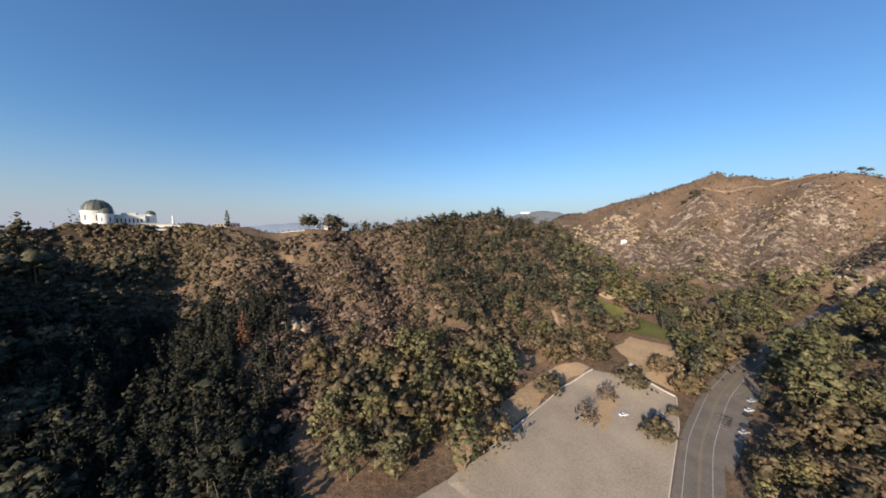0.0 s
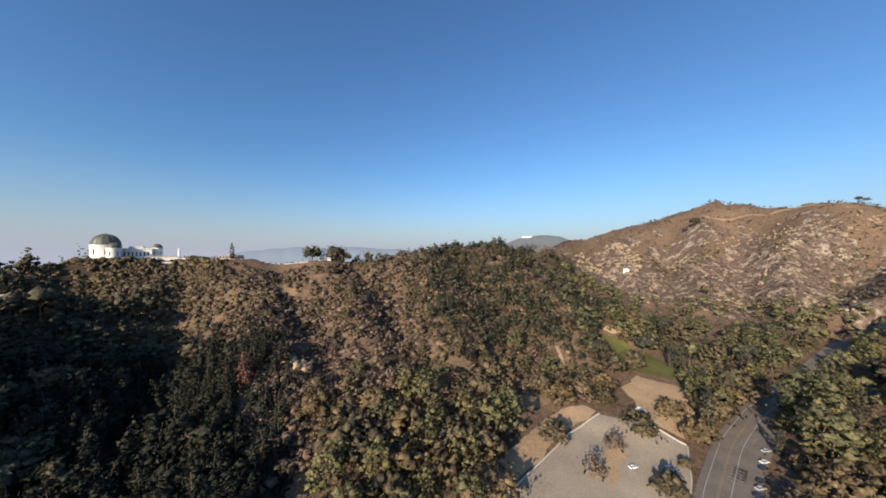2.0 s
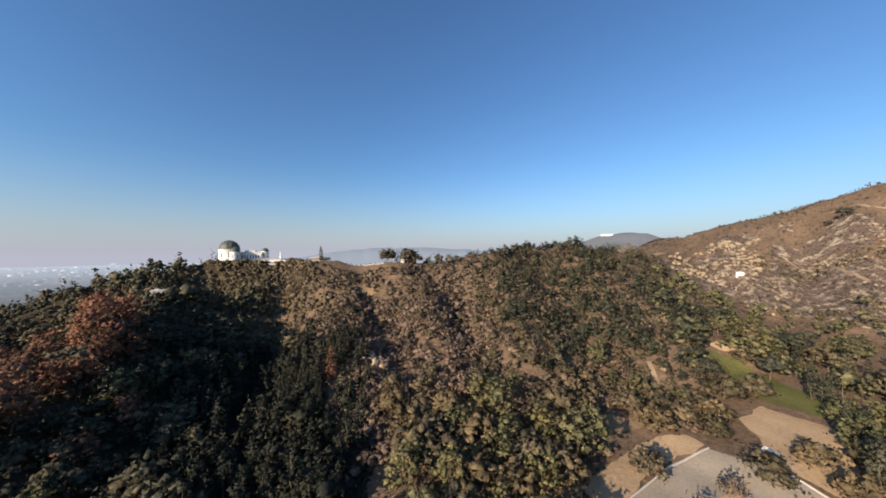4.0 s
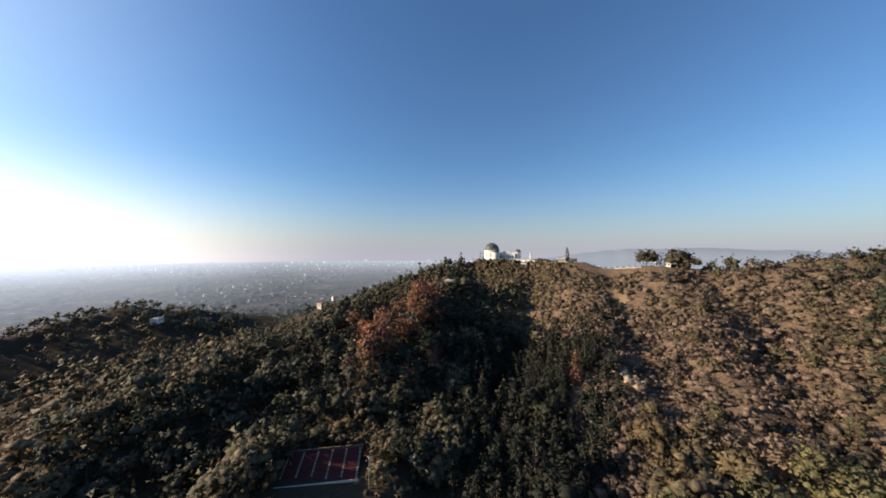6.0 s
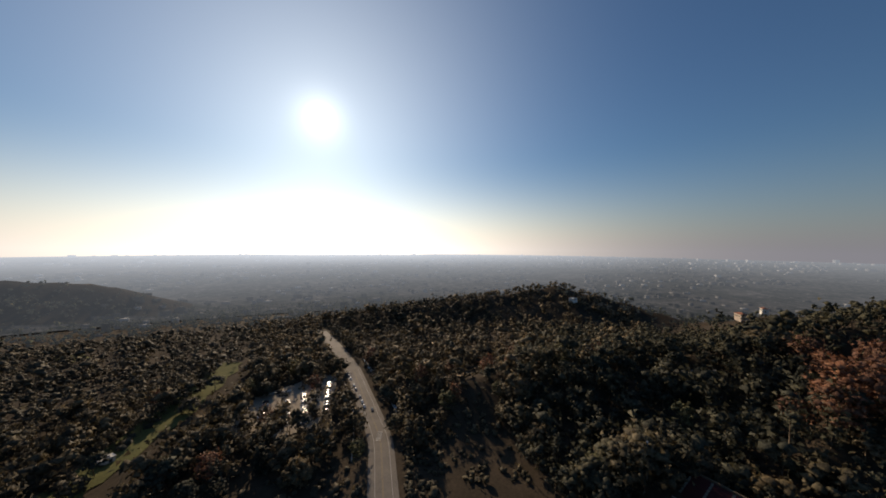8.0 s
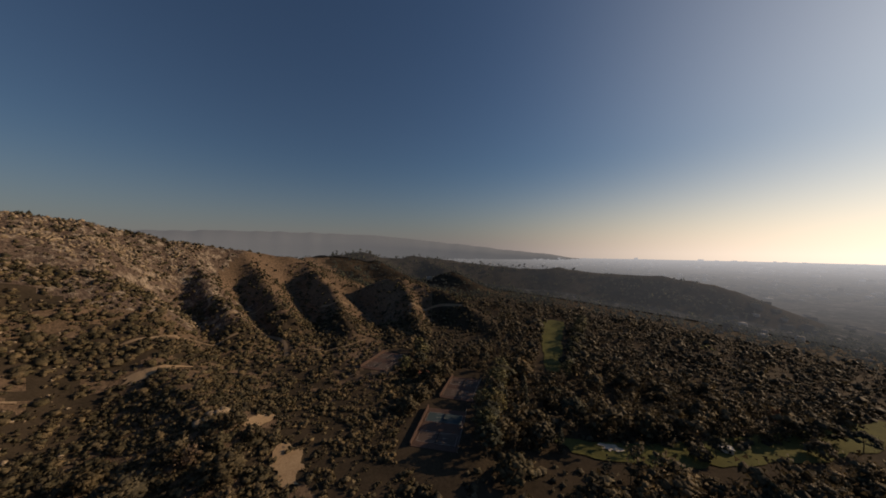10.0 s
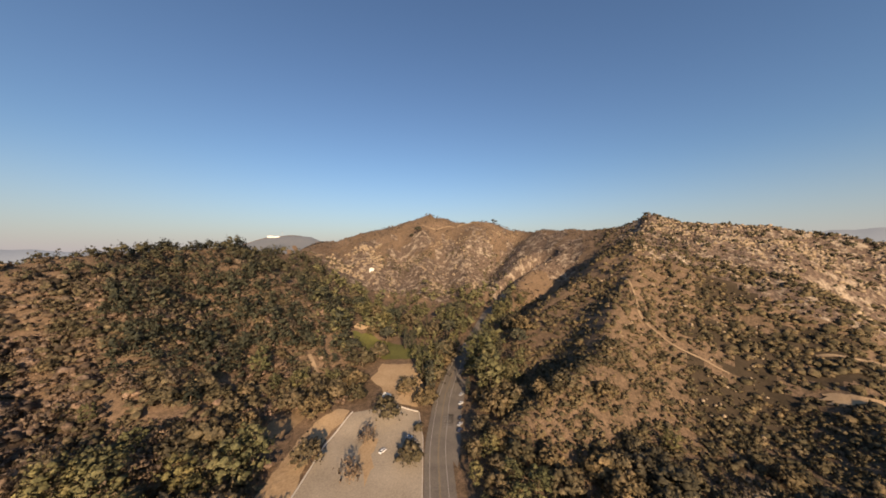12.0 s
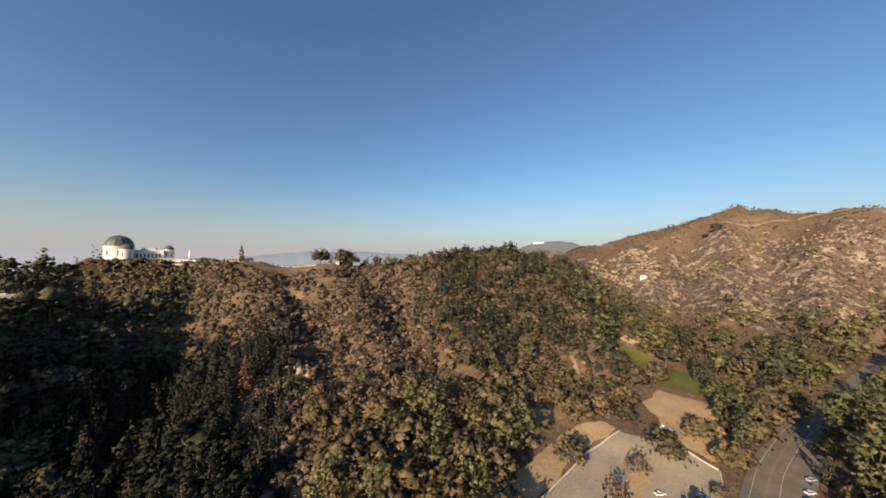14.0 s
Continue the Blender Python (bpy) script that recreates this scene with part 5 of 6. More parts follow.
# ---- observatory on the ridge ----
def dome_part(name, parent, x, y, z, r, drum_h, ribs=16):
    """A plastered drum with cornice, and a copper dome with ribs and a shutter slot over it."""
    bm = bmesh.new()
    lathe(bm, [(r * 1.04, 0), (r * 1.04, 1.2), (r, 1.3), (r, drum_h - 1.6), (r * 1.05, drum_h - 1.5), (r * 1.05, drum_h - 0.7), (r * 0.99, drum_h - 0.6), (r * 0.99, drum_h)], 40)
    drum = part("drum", bm, PLASTER, parent)
    drum.location = (x, y, z)
    bm = bmesh.new()
    lathe(bm, [(r * 0.97 * math.cos(k * math.pi / 24), drum_h + r * 0.98 * math.sin(k * math.pi / 24)) for k in range(12)], 40)
    bmesh.ops.create_uvsphere(bm, u_segments=10, v_segments=6, radius=r * 0.05, matrix=Matrix.Translation((0, 0, drum_h + r * 1.0)))
    dome = part(name, bm, COPPER, parent, "weathered copper dome")
    dome.location = (x, y, z)
    bm = bmesh.new()
    for k in range(ribs):
        a = 2 * math.pi * k / ribs
        pts = [Vector((r * math.cos(t) * math.cos(a), r * math.cos(t) * math.sin(a), drum_h + r * 1.0 * math.sin(t))) for t in (0, 0.4, 0.8, 1.2, 1.5)]
        for p, q in zip(pts, pts[1:]):
            tube(bm, p, q, r * 0.012, r * 0.012, 4)
    part("ribs", bm, COPPER, dome)
    first = None
    for k in range(int(ribs / 2)):
        a = 2 * math.pi * k / (ribs / 2) + 0.2
        if first is None:
            bm = bmesh.new()
            box(bm, -0.12, -r * 0.065, -drum_h * 0.17, 0.12, r * 0.065, drum_h * 0.17, bevel=0.03)
            first = ob = part("window_recess", bm, SHADE_GLASS, drum, "tall dark window recess")
        else:
            ob = new("window_recess", first.data)
            ob.parent = drum
        ob.matrix_basis = Matrix.Translation((r * math.cos(a), r * math.sin(a), drum_h * 0.55)) @ Matrix.Rotation(a, 4, "Z")


def observatory():
    x, y, _ = polar(-49.3, 494)
    root = thing("observatory", (x, y, 108.6), "white plastered hilltop observatory with three copper domes", "observatory", turn=35)
    dome_part("main_dome", root, 0, 0, 0, 12.0, 17.0)
    dome_part("small_dome", root, 9.2, -13.5, 0, 5.9, 13.6, 12)
    dome_part("small_dome", root, 40.8, 4, 0, 4.8, 14.0, 12)
    for name, b, mat in (("main_hall", (7, -6, 0, 38, 10, 12.0), PLASTER), ("parapet", (6.6, -6.4, 12.0, 38.4, 10.4, 13.3), PLASTER), ("roof_block", (18, -2, 13.3, 30, 6, 15.4), ROOF),
                         ("terrace_wall", (34, -12, -3, 62, 14, 3.0), PLASTER), ("terrace_parapet", (33.7, -12.3, 3.0, 62.3, -11.5, 4.1), CONCRETE),
                         ("lower_wall", (44, -22, -9, 66, -11, -2.0), PLASTER), ("base_wall", (-14, -14, -6, 36, 14, 1.0), CONCRETE)):
        bm = bmesh.new()
        box(bm, *b, bevel=0.15)
        part(name, bm, mat, root)
    bm = bmesh.new()
    box(bm, -0.6, -0.15, 0, 0.6, 0.15, 4.5)
    first = part("window", bm, SHADE_GLASS, root, "tall dark window")
    for k in range(7):
        ob = first if k == 0 else new("window", first.data)
        ob.parent, ob.location = root, (15.6 + 3.2 * k, -6.05, 4.5)
    bm = bmesh.new()
    for k in range(12):
        tube(bm, (36 + 2.2 * k, -12, 4.1), (36 + 2.2 * k, -12, 5.1), 0.06, 0.06, 5)
    tube(bm, (36, -12, 5.1), (60.2, -12, 5.1), 0.06, 0.06, 5)
    part("railing", bm, STEEL, root)


observatory()


def monument():
    x, y, _ = polar(-42.3, 486)
    z = ground_z(x, y)
    root = thing("monument", (x, y, z), "slim white stone obelisk monument on the forecourt", "monument", turn=40)
    bm = bmesh.new()
    for k, (w, h0, h1) in enumerate(((5.0, -1.0, 0.8), (3.6, 0.8, 2.0))):
        box(bm, -w / 2, -w / 2, h0, w / 2, w / 2, h1, bevel=0.08)
    part("plinth", bm, CONCRETE, root)
    bm = bmesh.new()
    lathe(bm, [(1.5, 2.0), (1.25, 5.0), (1.0, 9.5), (0.75, 12.2), (0.05, 13.6)], 6)
    part("shaft", bm, PLASTER, root)


monument()


def house(name, at, turn, w, d, h, walls, roof, label, category="house", pitched=True, sink=4.0, group=""):
    root = thing(name, at, label, category, group, turn)
    bm = bmesh.new()
    box(bm, -w / 2, -d / 2, -sink, w / 2, d / 2, h)
    part("wall", bm, walls, root)
    bm = bmesh.new()
    if pitched:
        o, rise = 0.6, min(w, d) * 0.22
        q = [bm.verts.new(p) for p in ((-w / 2 - o, -d / 2 - o, h), (w / 2 + o, -d / 2 - o, h), (w / 2 + o, d / 2 + o, h), (-w / 2 - o, d / 2 + o, h),
                                       (-w / 2 + d * 0.35, 0, h + rise), (w / 2 - d * 0.35, 0, h + rise))]
        for f in ((0, 1, 5, 4), (1, 2, 5), (2, 3, 4, 5), (3, 0, 4), (3, 2, 1, 0)):
            bm.faces.new([q[j] for j in f])
    else:
        box(bm, -w / 2 - 0.3, -d / 2 - 0.3, h, w / 2 + 0.3, d / 2 + 0.3, h + 0.5)
        box(bm, -w * 0.2, -d * 0.15, h + 0.5, w * 0.05, d * 0.2, h + 1.4)
    part("roof", bm, roof, root)
    bm = bmesh.new()
    box(bm, -0.7, -0.12, -0.8, 0.7, 0.12, 0.8)
    first = part("window", bm, SHADE_GLASS, root)
    k = 0
    for sx in range(int(w // 3.2)):
        for sy in (-1, 1):
            ob = first if k == 0 else new("window", first.data)
            ob.parent, ob.location = root, (-w / 2 + 1.9 + sx * 3.2, sy * (d / 2 + 0.02), h * 0.55)
            k += 1
    bm = bmesh.new()
    box(bm, w / 2 - 0.1, -0.55, -0.2, w / 2 + 0.12, 0.55, 2.1)
    part("door", bm, BARK, root)
    return root


def on_land(az, d, up=0.0):
    x, y, _ = polar(az, d)
    return (x, y, ground_z(x, y) + up)


house("pavilion", on_land(-36.1, 466, 0.4), 36, 27, 7, 5.0, STUCCO, ROOF, "long low cream pavilion with flat roof on the ridge", "building", False)
house("kiosk", on_land(-22.9, 436), 25, 7, 6, 4.2, PLASTER, PLASTER, "small white peaked kiosk by the ridge car park", "kiosk", group="ridge kiosks")
house("kiosk", on_land(-21.8, 437), 20, 7, 6, 4.2, PLASTER, PLASTER, "small white peaked kiosk by the ridge car park", "kiosk", group="ridge kiosks")
house("ranger_hut", on_land(31.2, 655), -30, 9, 6, 4.5, PLASTER, ROOF, "small white hut on the mountain flank", "hut", False)
house("hillside_house", on_land(-57.4, 392, 1), 40, 14, 8, 4, CONCRETE, ROOF, "low flat pale roof among ridge trees", "house", False)
house("villa", on_land(-80.6, 620, 6), 20, 15, 9, 6.5, STUCCO, TILE, "sunlit pink stucco villa with tiled roof", "house")
house("villa", on_land(-78.5, 640, 8), 5, 10, 7, 5, PLASTER, TILE, "white villa above the wooded suburb", "house")
house("villa", on_land(-102.1, 690, 8), -20, 16, 10, 5, PLASTER, ROOF, "white flat-roofed house on the wooded hill", "house", False)
house("villa", on_land(-72.2, 650, 8), 12, 15, 10, 7, PLASTER, TILE, "pale house at the edge of the suburb", "house")
house("hilltop_house", on_land(139.7, 1000), 30, 22, 12, 6, STUCCO, ROOF, "pale house on the far wooded ridge", "house", False)
house("clubhouse", (184.6, -208.7, ground_z(184.6, -208.7)), 62.3, 13, 7, 3.2, STUCCO, TILE, "low tan clubhouse between the tennis courts", "clubhouse", False)
house("equipment_shed", (-147.7, 72, ground_z(-147.7, 72)), 15.4, 6, 5, 3.4, BARK, ROOF, "dark equipment shed below the theatre", "shed", False)
house("starter_hut", (-23.1, -246.4, ground_z(-23.1, -246.4)), 10.9, 6, 4, 2.8, PLASTER, ROOF, "small white hut beside the fairway", "hut", False)


def hill_sign():
    """A row of nine white upright panels on posts; the letters are too far off to read."""
    x, y, _ = polar(15.3, 2800)
    root = thing("hillside_sign", (x, y, ground_z(x, y) + 2.0), "row of white panels of a distant hillside sign", "sign", turn=-14)
    for k in range(9):
        bm = bmesh.new()
        box(bm, -4.0, -0.3, 4, 4.0, 0.3, 18, bevel=0.1)
        ob = part("panel", bm, PLASTER, root)
        ob.location.x = (k - 4) * 9.6
        bm = bmesh.new()
        tube(bm, (-3, 0.5, -12), (-3, 0.5, 16), 0.3, 0.3, 5)
        tube(bm, (3, 0.5, -12), (3, 0.5, 16), 0.3, 0.3, 5)
        part("posts", bm, STEEL, ob)


hill_sign()


def mast():
    x, y, _ = polar(16.6, 2855)
    root = thing("radio_mast", (x, y, ground_z(x, y) + 2.0), "thin steel radio mast on the far summit", "mast")
    bm = bmesh.new()
    for a in range(3):
        c, s = math.cos(a * 2.094), math.sin(a * 2.094)
        tube(bm, (4 * c, 4 * s, -8), (0.6 * c, 0.6 * s, 34), 0.35, 0.25, 5)
    part("lattice", bm, STEEL, root)
    bm = bmesh.new()
    tube(bm, (0, 0, 33), (0, 0, 46), 0.3, 0.15, 5)
    part("antenna", bm, STEEL, root)


mast()


# ---- open-air theatre ----
def theatre():
    root = thing("amphitheatre", (-150.7, 23.3, 14.9), "open-air theatre with faded red seating and pale aisles", "theatre", turn=66.8)
    # local x runs along the rows, local y rises away from the stage
    row = None
    for k in range(5):
        bm = bmesh.new()
        for j in range(9):
            box(bm, 0, j * 2.0, -2, 6.1, j * 2.0 + 2.0, 0.45 * j + 0.2)
        block = part("seating_block", bm, SEAT_RED, root, "stepped dark red seating block")
        block.location.x = -17 + k * 7.0
        for j in range(9):
            if row is None:
                bm = bmesh.new()
                box(bm, 0.05, 0.55, 0.0, 6.05, 1.1, 0.42, bevel=0.04)
                box(bm, 0.05, 1.05, 0.42, 6.05, 1.25, 0.86, bevel=0.04)
                row = ob = part("seat_row", bm, SEAT_RED, block, "faded red seat row")
            else:
                ob = tagged(new("seat_row", row.data), "faded red seat row")
                ob.parent = block
            ob.location = (0, j * 2.0, 0.45 * j + 0.2)
    for k in range(6):
        bm = bmesh.new()
        for j in range(9):
            box(bm, -17.9 + k * 7.0, j * 2.0, -2, -17 + k * 7.0, j * 2.0 + 2.0, 0.45 * j + 0.32)
        part("aisle", bm, LOT, root)
    bm = bmesh.new()
    box(bm, -19, -1.4, -2, 19, -0.9, 1.2, bevel=0.05)
    part("front_wall", bm, CONCRETE, root)
    bm = bmesh.new()
    box(bm, -19, 18.2, -2, 19, 19.0, 5.0, bevel=0.1)
    part("back_wall", bm, BARK, root)
    bm = bmesh.new()
    for k in range(5):
        box(bm, -17 + k * 7.0, -6.5, -2, -10.9 + k * 7.0, -2.6, 0.25)
    part("lower_seats", bm, SEAT_RED, root, "lower red seat blocks")


theatre()


def light_pole(at, h, label):
    root = thing("light_pole", at, label, "light pole", "theatre light poles")
    bm = bmesh.new()
    tube(bm, (0, 0, -1), (0, 0, h), 0.32, 0.2, 8)
    part("pole", bm, STEEL, root)
    bm = bmesh.new()
    box(bm, -1.3, -0.12, h - 0.5, 1.3, 0.12, h - 0.3)
    arm = part("crossarm", bm, STEEL, root)
    for k in range(3):
        bm = bmesh.new()
        bmesh.ops.create_cone(bm, cap_ends=True, segments=10, radius1=0.45, radius2=0.2, depth=0.7, matrix=Matrix.Translation((-1.0 + k, -0.2, h - 0.1)) @ Matrix.Rotation(1.2, 4, "X"))
        part("floodlight", bm, STEEL, arm)


light_pole((-160.4, -2.7, ground_z(-160.4, -2.7)), 18, "tall grey floodlight pole beside the theatre seats")
light_pole((-135.4, 43.1, ground_z(-135.4, 43.1)), 14, "tall grey floodlight pole beside the theatre seats")


# ---- tennis courts ----
COURT_TEAL = surface("blue_green_court", (0.06, 0.09, 0.095), (0.045, 0.065, 0.07), 0.1, 0.9, 2.0, 0.1, 0.01)


def tennis_court(at, turn, length, width, courts, label):
    root = thing("tennis_courts", at, label, "tennis court", "tennis court blocks", turn)
    bm = bmesh.new()
    box(bm, 0, 0, -0.6, width, length, 0.12)
    part("surround", bm, COURT_RED, root)
    each = length / courts
    for k in range(courts):
        bm = bmesh.new()
        box(bm, width / 2 - 11.9, each * (k + 0.5) - 5.5, 0.12, width / 2 + 11.9, each * (k + 0.5) + 5.5, 0.135)
        court = part("court", bm, COURT_TEAL if k == 1 and courts == 2 and length == 43 else COURT_BLUE, root)
        bm = bmesh.new()
        cy = each * (k + 0.5)
        for u0, v0, u1, v1 in ((-11.9, -5.5, 11.9, -5.4), (-11.9, 5.4, 11.9, 5.5), (-11.9, -5.4, -11.8, 5.4), (11.8, -5.4, 11.9, 5.4), (-6.4, -4.1, 6.4, -4.0), (-6.4, 4.0, 6.4, 4.1), (-6.4, -0.05, 6.4, 0.05)):
            box(bm, width / 2 + u0, cy + v0, 0.136, width / 2 + u1, cy + v1, 0.142)
        part("lines", bm, PAINT, court)
        bm = bmesh.new()
        box(bm, width / 2 - 0.04, cy - 6, 0.2, width / 2 + 0.04, cy + 6, 1.05)
        part("net", bm, SHADE_GLASS, court)
    bm = bmesh.new()
    box(bm, -0.8, 0, -1, -0.1, length, 2.6, bevel=0.05)
    part("retaining_wall", bm, COURT_RED, root, "sunlit reddish retaining wall")
    bm = bmesh.new()
    for k in range(int(length / 3) + 1):
        tube(bm, (width + 0.3, k * 3, -0.3), (width + 0.3, k * 3, 3.0), 0.05, 0.05, 5)
    for z in (0.3, 3.0):
        tube(bm, (width + 0.3, 0, z), (width + 0.3, length, z), 0.04, 0.04, 5)
    part("fence", bm, STEEL, root)


tennis_court((123.3, -127, 5.75), -154.1, 43, 27, 2, "red and blue-green tennis courts in tree shade")
tennis_court((145.7, -183.5, 5.15), -158.8, 40, 25, 2, "worn red tennis courts streaked by tree shadows")
tennis_court((234, -175, 9.15), -160.8, 45, 25, 2, "upper red tennis courts below the spur")


# ---- cars ----
CAR_PAINTS = {"white": (0.72, 0.72, 0.70), "silver": (0.42, 0.43, 0.44), "black": (0.02, 0.02, 0.022), "dark blue": (0.02, 0.03, 0.07), "red": (0.28, 0.03, 0.025)}
CAR_GLASS = surface("car_glass", (0.04, 0.045, 0.05), (0.025, 0.03, 0.034), 0.5, 0.08, 3.0, 0.0, 0.01)
CAR_GLASS.node_tree.nodes["Principled BSDF"].inputs["Specular IOR Level"].default_value = 0.6
TYRE = surface("tyre_rubber", (0.03, 0.03, 0.03), (0.018, 0.018, 0.018), 1.0, 0.8, 8.0, 0.1, 0.01)


def car_model(colour):
    m, t, b = material("car_paint_" + colour.replace(" ", "_"), 0.22)
    b.inputs["Base Color"].default_value = (*CAR_PAINTS[colour], 1)
    b.inputs["Specular IOR Level"].default_value = 0.6
    b.inputs["Coat Weight"].default_value = 0.6
    root = thing("car", (0, 0, 0), colour + " car parked on the asphalt", "car", "parked cars")
    side = [(-2.2, 0.35), (-2.25, 0.75), (-1.9, 0.95), (-1.0, 1.0), (1.1, 1.0), (2.0, 0.86), (2.2, 0.7), (2.22, 0.35)]
    bm = bmesh.new()
    rows = []
    for w in (-0.88, -0.8, 0.8, 0.88):
        drop = 0.06 if abs(w) > 0.85 else 0.0
        rows.append([bm.verts.new((x, w, z - drop if z > 0.5 else z)) for x, z in side])
    for p, q in zip(rows, rows[1:]):
        for k in range(len(side)):
            bm.faces.new((p[k], p[(k + 1) % len(side)], q[(k + 1) % len(side)], q[k]))
    bm.faces.new(rows[0][::-1])
    bm.faces.new(rows[-1])
    bmesh.ops.recalc_face_normals(bm, faces=bm.faces)
    part("body", bm, m, root)
    for name, mat, prof, half in (("windows", CAR_GLASS, [(-1.75, 0.97), (-1.2, 1.4), (0.35, 1.42), (1.1, 0.98)], 0.76), ("roof", m, [(-1.25, 1.38), (-1.1, 1.46), (0.2, 1.48), (0.38, 1.40)], 0.68)):
        bm = bmesh.new()
        lo = [bm.verts.new((x, -half + (0.12 if z > 1.2 else 0), z)) for x, z in prof]
        hi = [bm.verts.new((x, half - (0.12 if z > 1.2 else 0), z)) for x, z in prof]
        for k in range(4):
            bm.faces.new((lo[k], lo[(k + 1) % 4], hi[(k + 1) % 4], hi[k]))
        bm.faces.new(lo[::-1])
        bm.faces.new(hi)
        bmesh.ops.recalc_face_normals(bm, faces=bm.faces)
        part(name, bm, mat, root)
    for x in (-1.35, 1.4):
        for y in (-0.8, 0.8):
            bm = bmesh.new()
            bmesh.ops.create_cone(bm, cap_ends=True, segments=12, radius1=0.34, radius2=0.34, depth=0.24, matrix=Matrix.Translation((x, y, 0.34)) @ Matrix.Rotation(math.pi / 2, 4, "X"))
            part("wheel", bm, TYRE, root)
    return root


CARS = {c: [car_model(c), False] for c in CAR_PAINTS}


def park(colour, x, y, turn, z=None):
    z = ground_z(x, y) + 0.36 if z is None else z
    root, used = CARS[colour]
    m = pose(x, y, z, 0, 0, turn)
    if not used:
        root.matrix_basis, CARS[colour][1] = m, True
    else:
        copy_thing(root, m)


for colour, x, y, turn in (("white", 89.7, 141.7, 10), ("black", 101.4, 135.6, -42), ("dark blue", 103.9, 138.1, -42), ("black", 106.3, 140.6, -42), ("silver", 108.8, 143.1, -42)):
    park(colour, x, y, turn)
rng = random.Random(5)
palette = ("white", "silver", "black", "silver", "white", "dark blue", "red", "silver")
for k in range(8):  # bays along the canyon road
    x, y = 134.8 + k * 4.6, 127.0 + k * 3.9
    if k not in (3, 6):
        park(("dark blue", "silver", "black", "silver", "black", "white", "dark blue", "silver")[k], x, y, 8 + rng.uniform(-3, 3), 12.55 + 0.22 * k)
for row, (x0, y0, x1, y1, n) in enumerate(((-108.0, -194.9, -132.5, -239.6, 15), (-100.2, -204.4, -118.5, -237.2, 9), (-123.1, -194.0, -160.3, -243.2, 15), (-93.0, -226.0, -108.4, -249.8, 6))):
    for k in range(n):
        if rng.random() < 0.85:
            park(rng.choice(palette), x0 + (x1 - x0) * k / n, y0 + (y1 - y0) * k / n, 150 + rng.uniform(-4, 4) + 180 * rng.randint(0, 1))
for k in range(13):
    for x0, y0, x1, y1 in ((-142.9, -172.0, -189.8, -264.0), (-158.9, -159.3, -217.3, -270.3)):
        if rng.random() < 0.7:
            t = k / 13
            x, y = x0 + (x1 - x0) * t, y0 + (y1 - y0) * t
            park(rng.choice(palette), x, y, 63 + rng.uniform(-2, 2), float(along(np.array([x]), np.array([y]), ROAD)[1][0]) + 0.1)
for k in range(9):
    x, y, _ = polar(-31.8 + k * 0.85, 452 - k * 1.6)
    park(rng.choice(("white", "white", "silver")), x, y, 60)
for k in range(6):
    x, y = -172 - 4 * (k % 3), -282 - 6 * (k // 3)
    park("white", x, y, 20 + 30 * k)
for colour, (root, used) in list(CARS.items()):
    if not used:
        for ob in list(root.children) + [root]:
            bpy.data.objects.remove(ob)
park("black", -146.6, -170.2, 58, float(along(np.array([-146.6]), np.array([-170.2]), ROAD)[1][0]) + 0.08)


# ---- the hazy city and the far skyline ----
def city(name, seed, count, az0, az1, d0, d1, low, high, mat, label):
    """Blocks of buildings on the plain, turned to two street grids."""
    rng = np.random.default_rng(seed)
    d = np.sqrt(rng.uniform(d0 * d0, d1 * d1, count))
    a = np.radians(rng.uniform(az0, az1, count))
    x, y = d * np.sin(a), d * np.cos(a)
    z = land(x, y) + 3.0 * (d > 1010)
    keep = (vnoise(x, y, 300, seed) > 0.3) & (z < 6)
    x, y, z, d = x[keep], y[keep], z[keep], d[keep]
    n = len(x)
    g = np.where(vnoise(x, y, 900, 4) > 0.5, 0.35, 0.6)
    w, l, h = rng.uniform(8, 26, n) * (d / 2200) ** 0.5, rng.uniform(8, 30, n) * (d / 2200) ** 0.5, rng.lognormal(0, 0.45, n) * rng.uniform(low, high, n)
    c, s = np.cos(g), np.sin(g)
    ux, uy, vx, vy = c * w / 2, s * w / 2, -s * l / 2, c * l / 2
    v = np.stack([np.stack([x + p * ux + q * vx, y + p * uy + q * vy, z + (h if t else -4.0)], 1) for t in (0, 1) for p, q in ((-1, -1), (1, -1), (1, 1), (-1, 1))], 1).reshape(-1, 3)
    q = np.arange(n)[:, None, None] * 8
    f = (q + np.array([[4, 5, 6, 7], [0, 1, 5, 4], [1, 2, 6, 5], [2, 3, 7, 6], [3, 0, 4, 7]])[None]).reshape(-1, 4)
    return tagged(new(name, mesh_from(name, v, f, mat)), label, "buildings", kind="stuff")


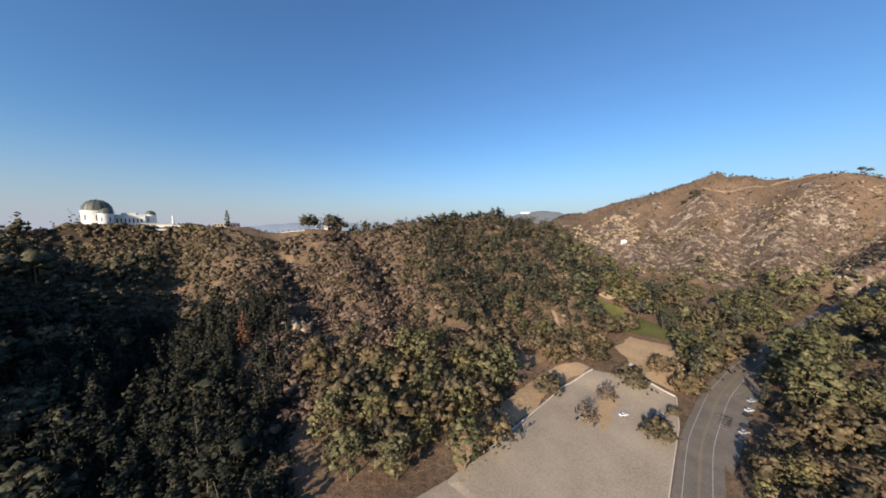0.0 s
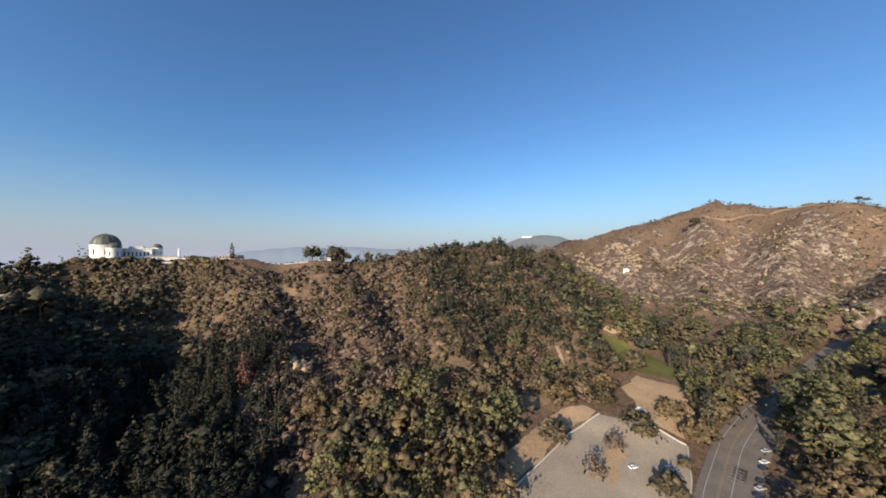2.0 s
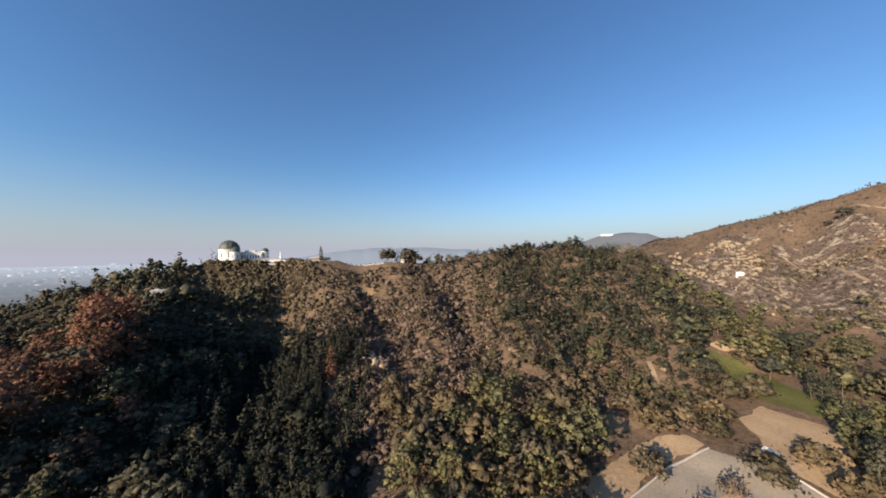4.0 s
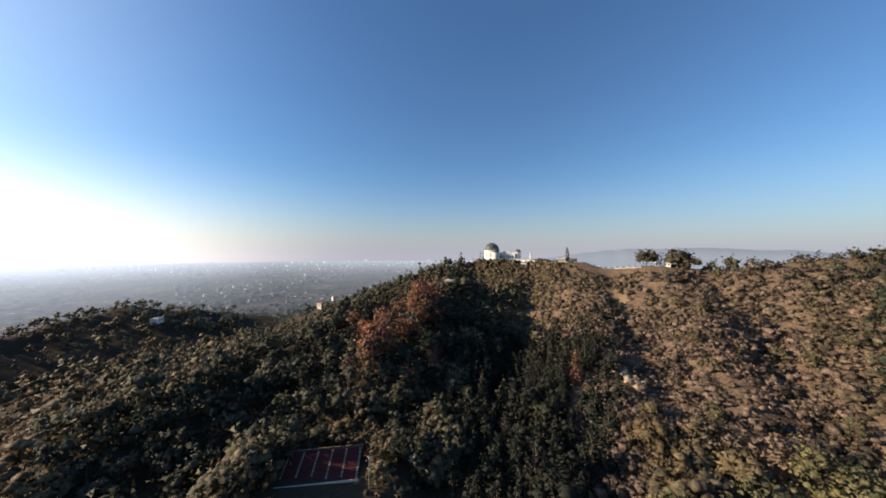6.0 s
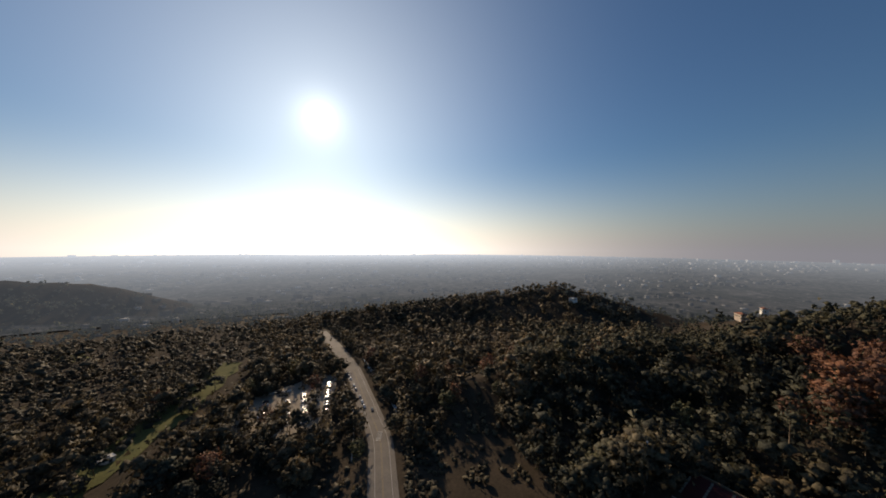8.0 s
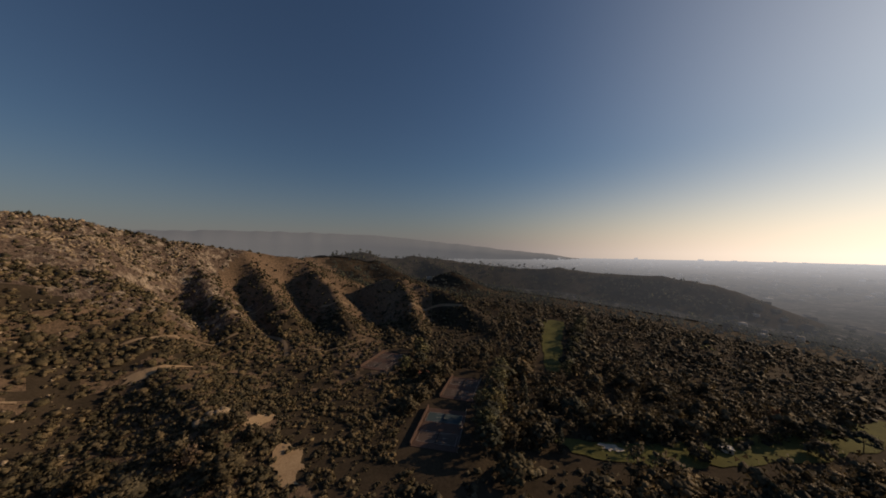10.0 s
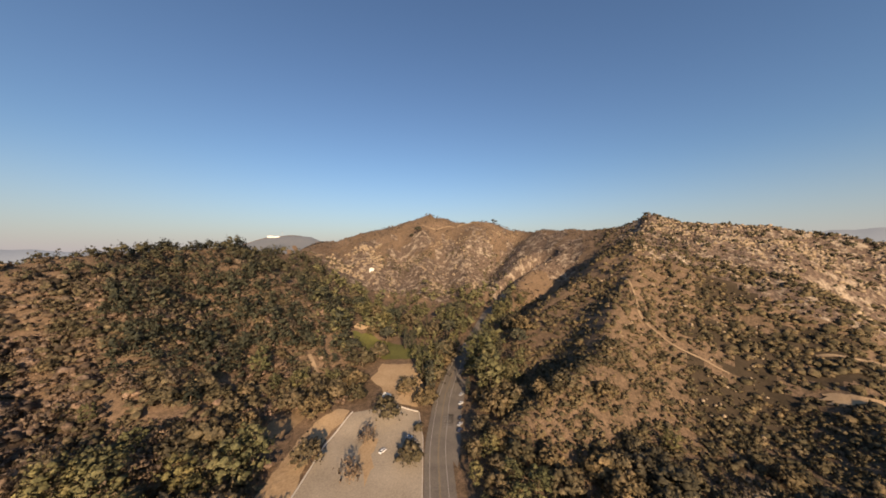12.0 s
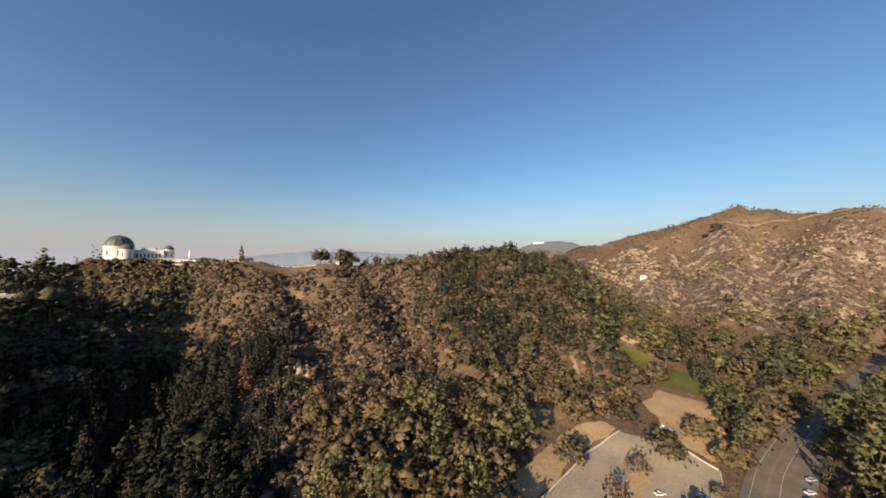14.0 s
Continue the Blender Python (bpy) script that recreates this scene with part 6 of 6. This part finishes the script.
def city_wall(name):
    """Roofs and walls from dark to white, building by building."""
    m, t, b = material(name, 0.75)
    geo = t.nodes.new("ShaderNodeNewGeometry")
    t.links.new(ramp(t, geo.outputs["Random Per Island"], [(0.0, (0.03, 0.034, 0.034)), (0.6, (0.06, 0.06, 0.058)), (0.88, (0.13, 0.128, 0.125)), (1.0, (0.27, 0.265, 0.255))]), b.inputs["Base Color"])
    # the haze over the blocks is painted on as emission
    haze_emission(t, b, coords(t), 1.05)
    return m


CITY = city_wall("haze_painted_city_walls")
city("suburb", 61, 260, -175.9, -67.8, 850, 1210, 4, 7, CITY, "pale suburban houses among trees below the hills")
city("city_blocks", 62, 2400, -217.2, -52, 1300, 3000, 4, 8, CITY, "pale low city blocks with painted haze on the plain")
city("city_blocks", 63, 3000, -217.2, -49, 3000, 4800, 5, 11, CITY, "pale city blocks with painted haze near the horizon")


def skyline(name, az0, az1, d, peaks, label, tint, glow):
    """A far mountain silhouette, its pale haze painted as an even emission tint."""
    n = 160
    vs, fs = [], []
    for k in range(n + 1):
        az = az0 + (az1 - az0) * k / n
        top = float(np.interp(az, [p[0] for p in peaks], [p[1] for p in peaks])) + 26 * (fbm(np.array([az * 40.0]), np.array([0.0]), 60, 4, 5)[0] - 0.5)
        for dd, z in ((d - 500, -140), (d - 200, top * 0.55 - 40), (d, top), (d + 60, top * 0.6)):
            vs.append(polar(az, dd, z))
    for k in range(n):
        for j in range(3):
            fs.append((4 * k + j, 4 * k + 4 + j, 4 * k + 5 + j, 4 * k + 1 + j))
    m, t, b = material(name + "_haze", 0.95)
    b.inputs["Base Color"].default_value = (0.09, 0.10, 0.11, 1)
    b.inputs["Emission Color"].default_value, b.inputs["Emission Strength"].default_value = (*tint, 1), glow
    tagged(new(name, mesh_from(name, np.array(vs), np.array(fs), m, True)), label, "mountains", kind="structure")


skyline("backdrop", 82.9, 170.7, 4700, ((82.9, -60), (91.3, 250), (97.2, 310), (105, 340), (116.4, 345), (129.7, 320), (139.7, 240), (154.2, 110), (162.5, 40), (170.7, -90)), "far mountains with pale haze painted on", (0.52, 0.60, 0.70), 0.26)
skyline("backdrop", -44.7, 25.5, 4400, ((-44.7, -60), (-40.1, 40), (-35, 105), (-27.4, 165), (-19.1, 175), (-10.4, 150), (-1.7, 110), (11.2, 60), (25.5, -60)), "low hills with blue haze painted on beyond the ridge", (0.55, 0.66, 0.82), 0.23)
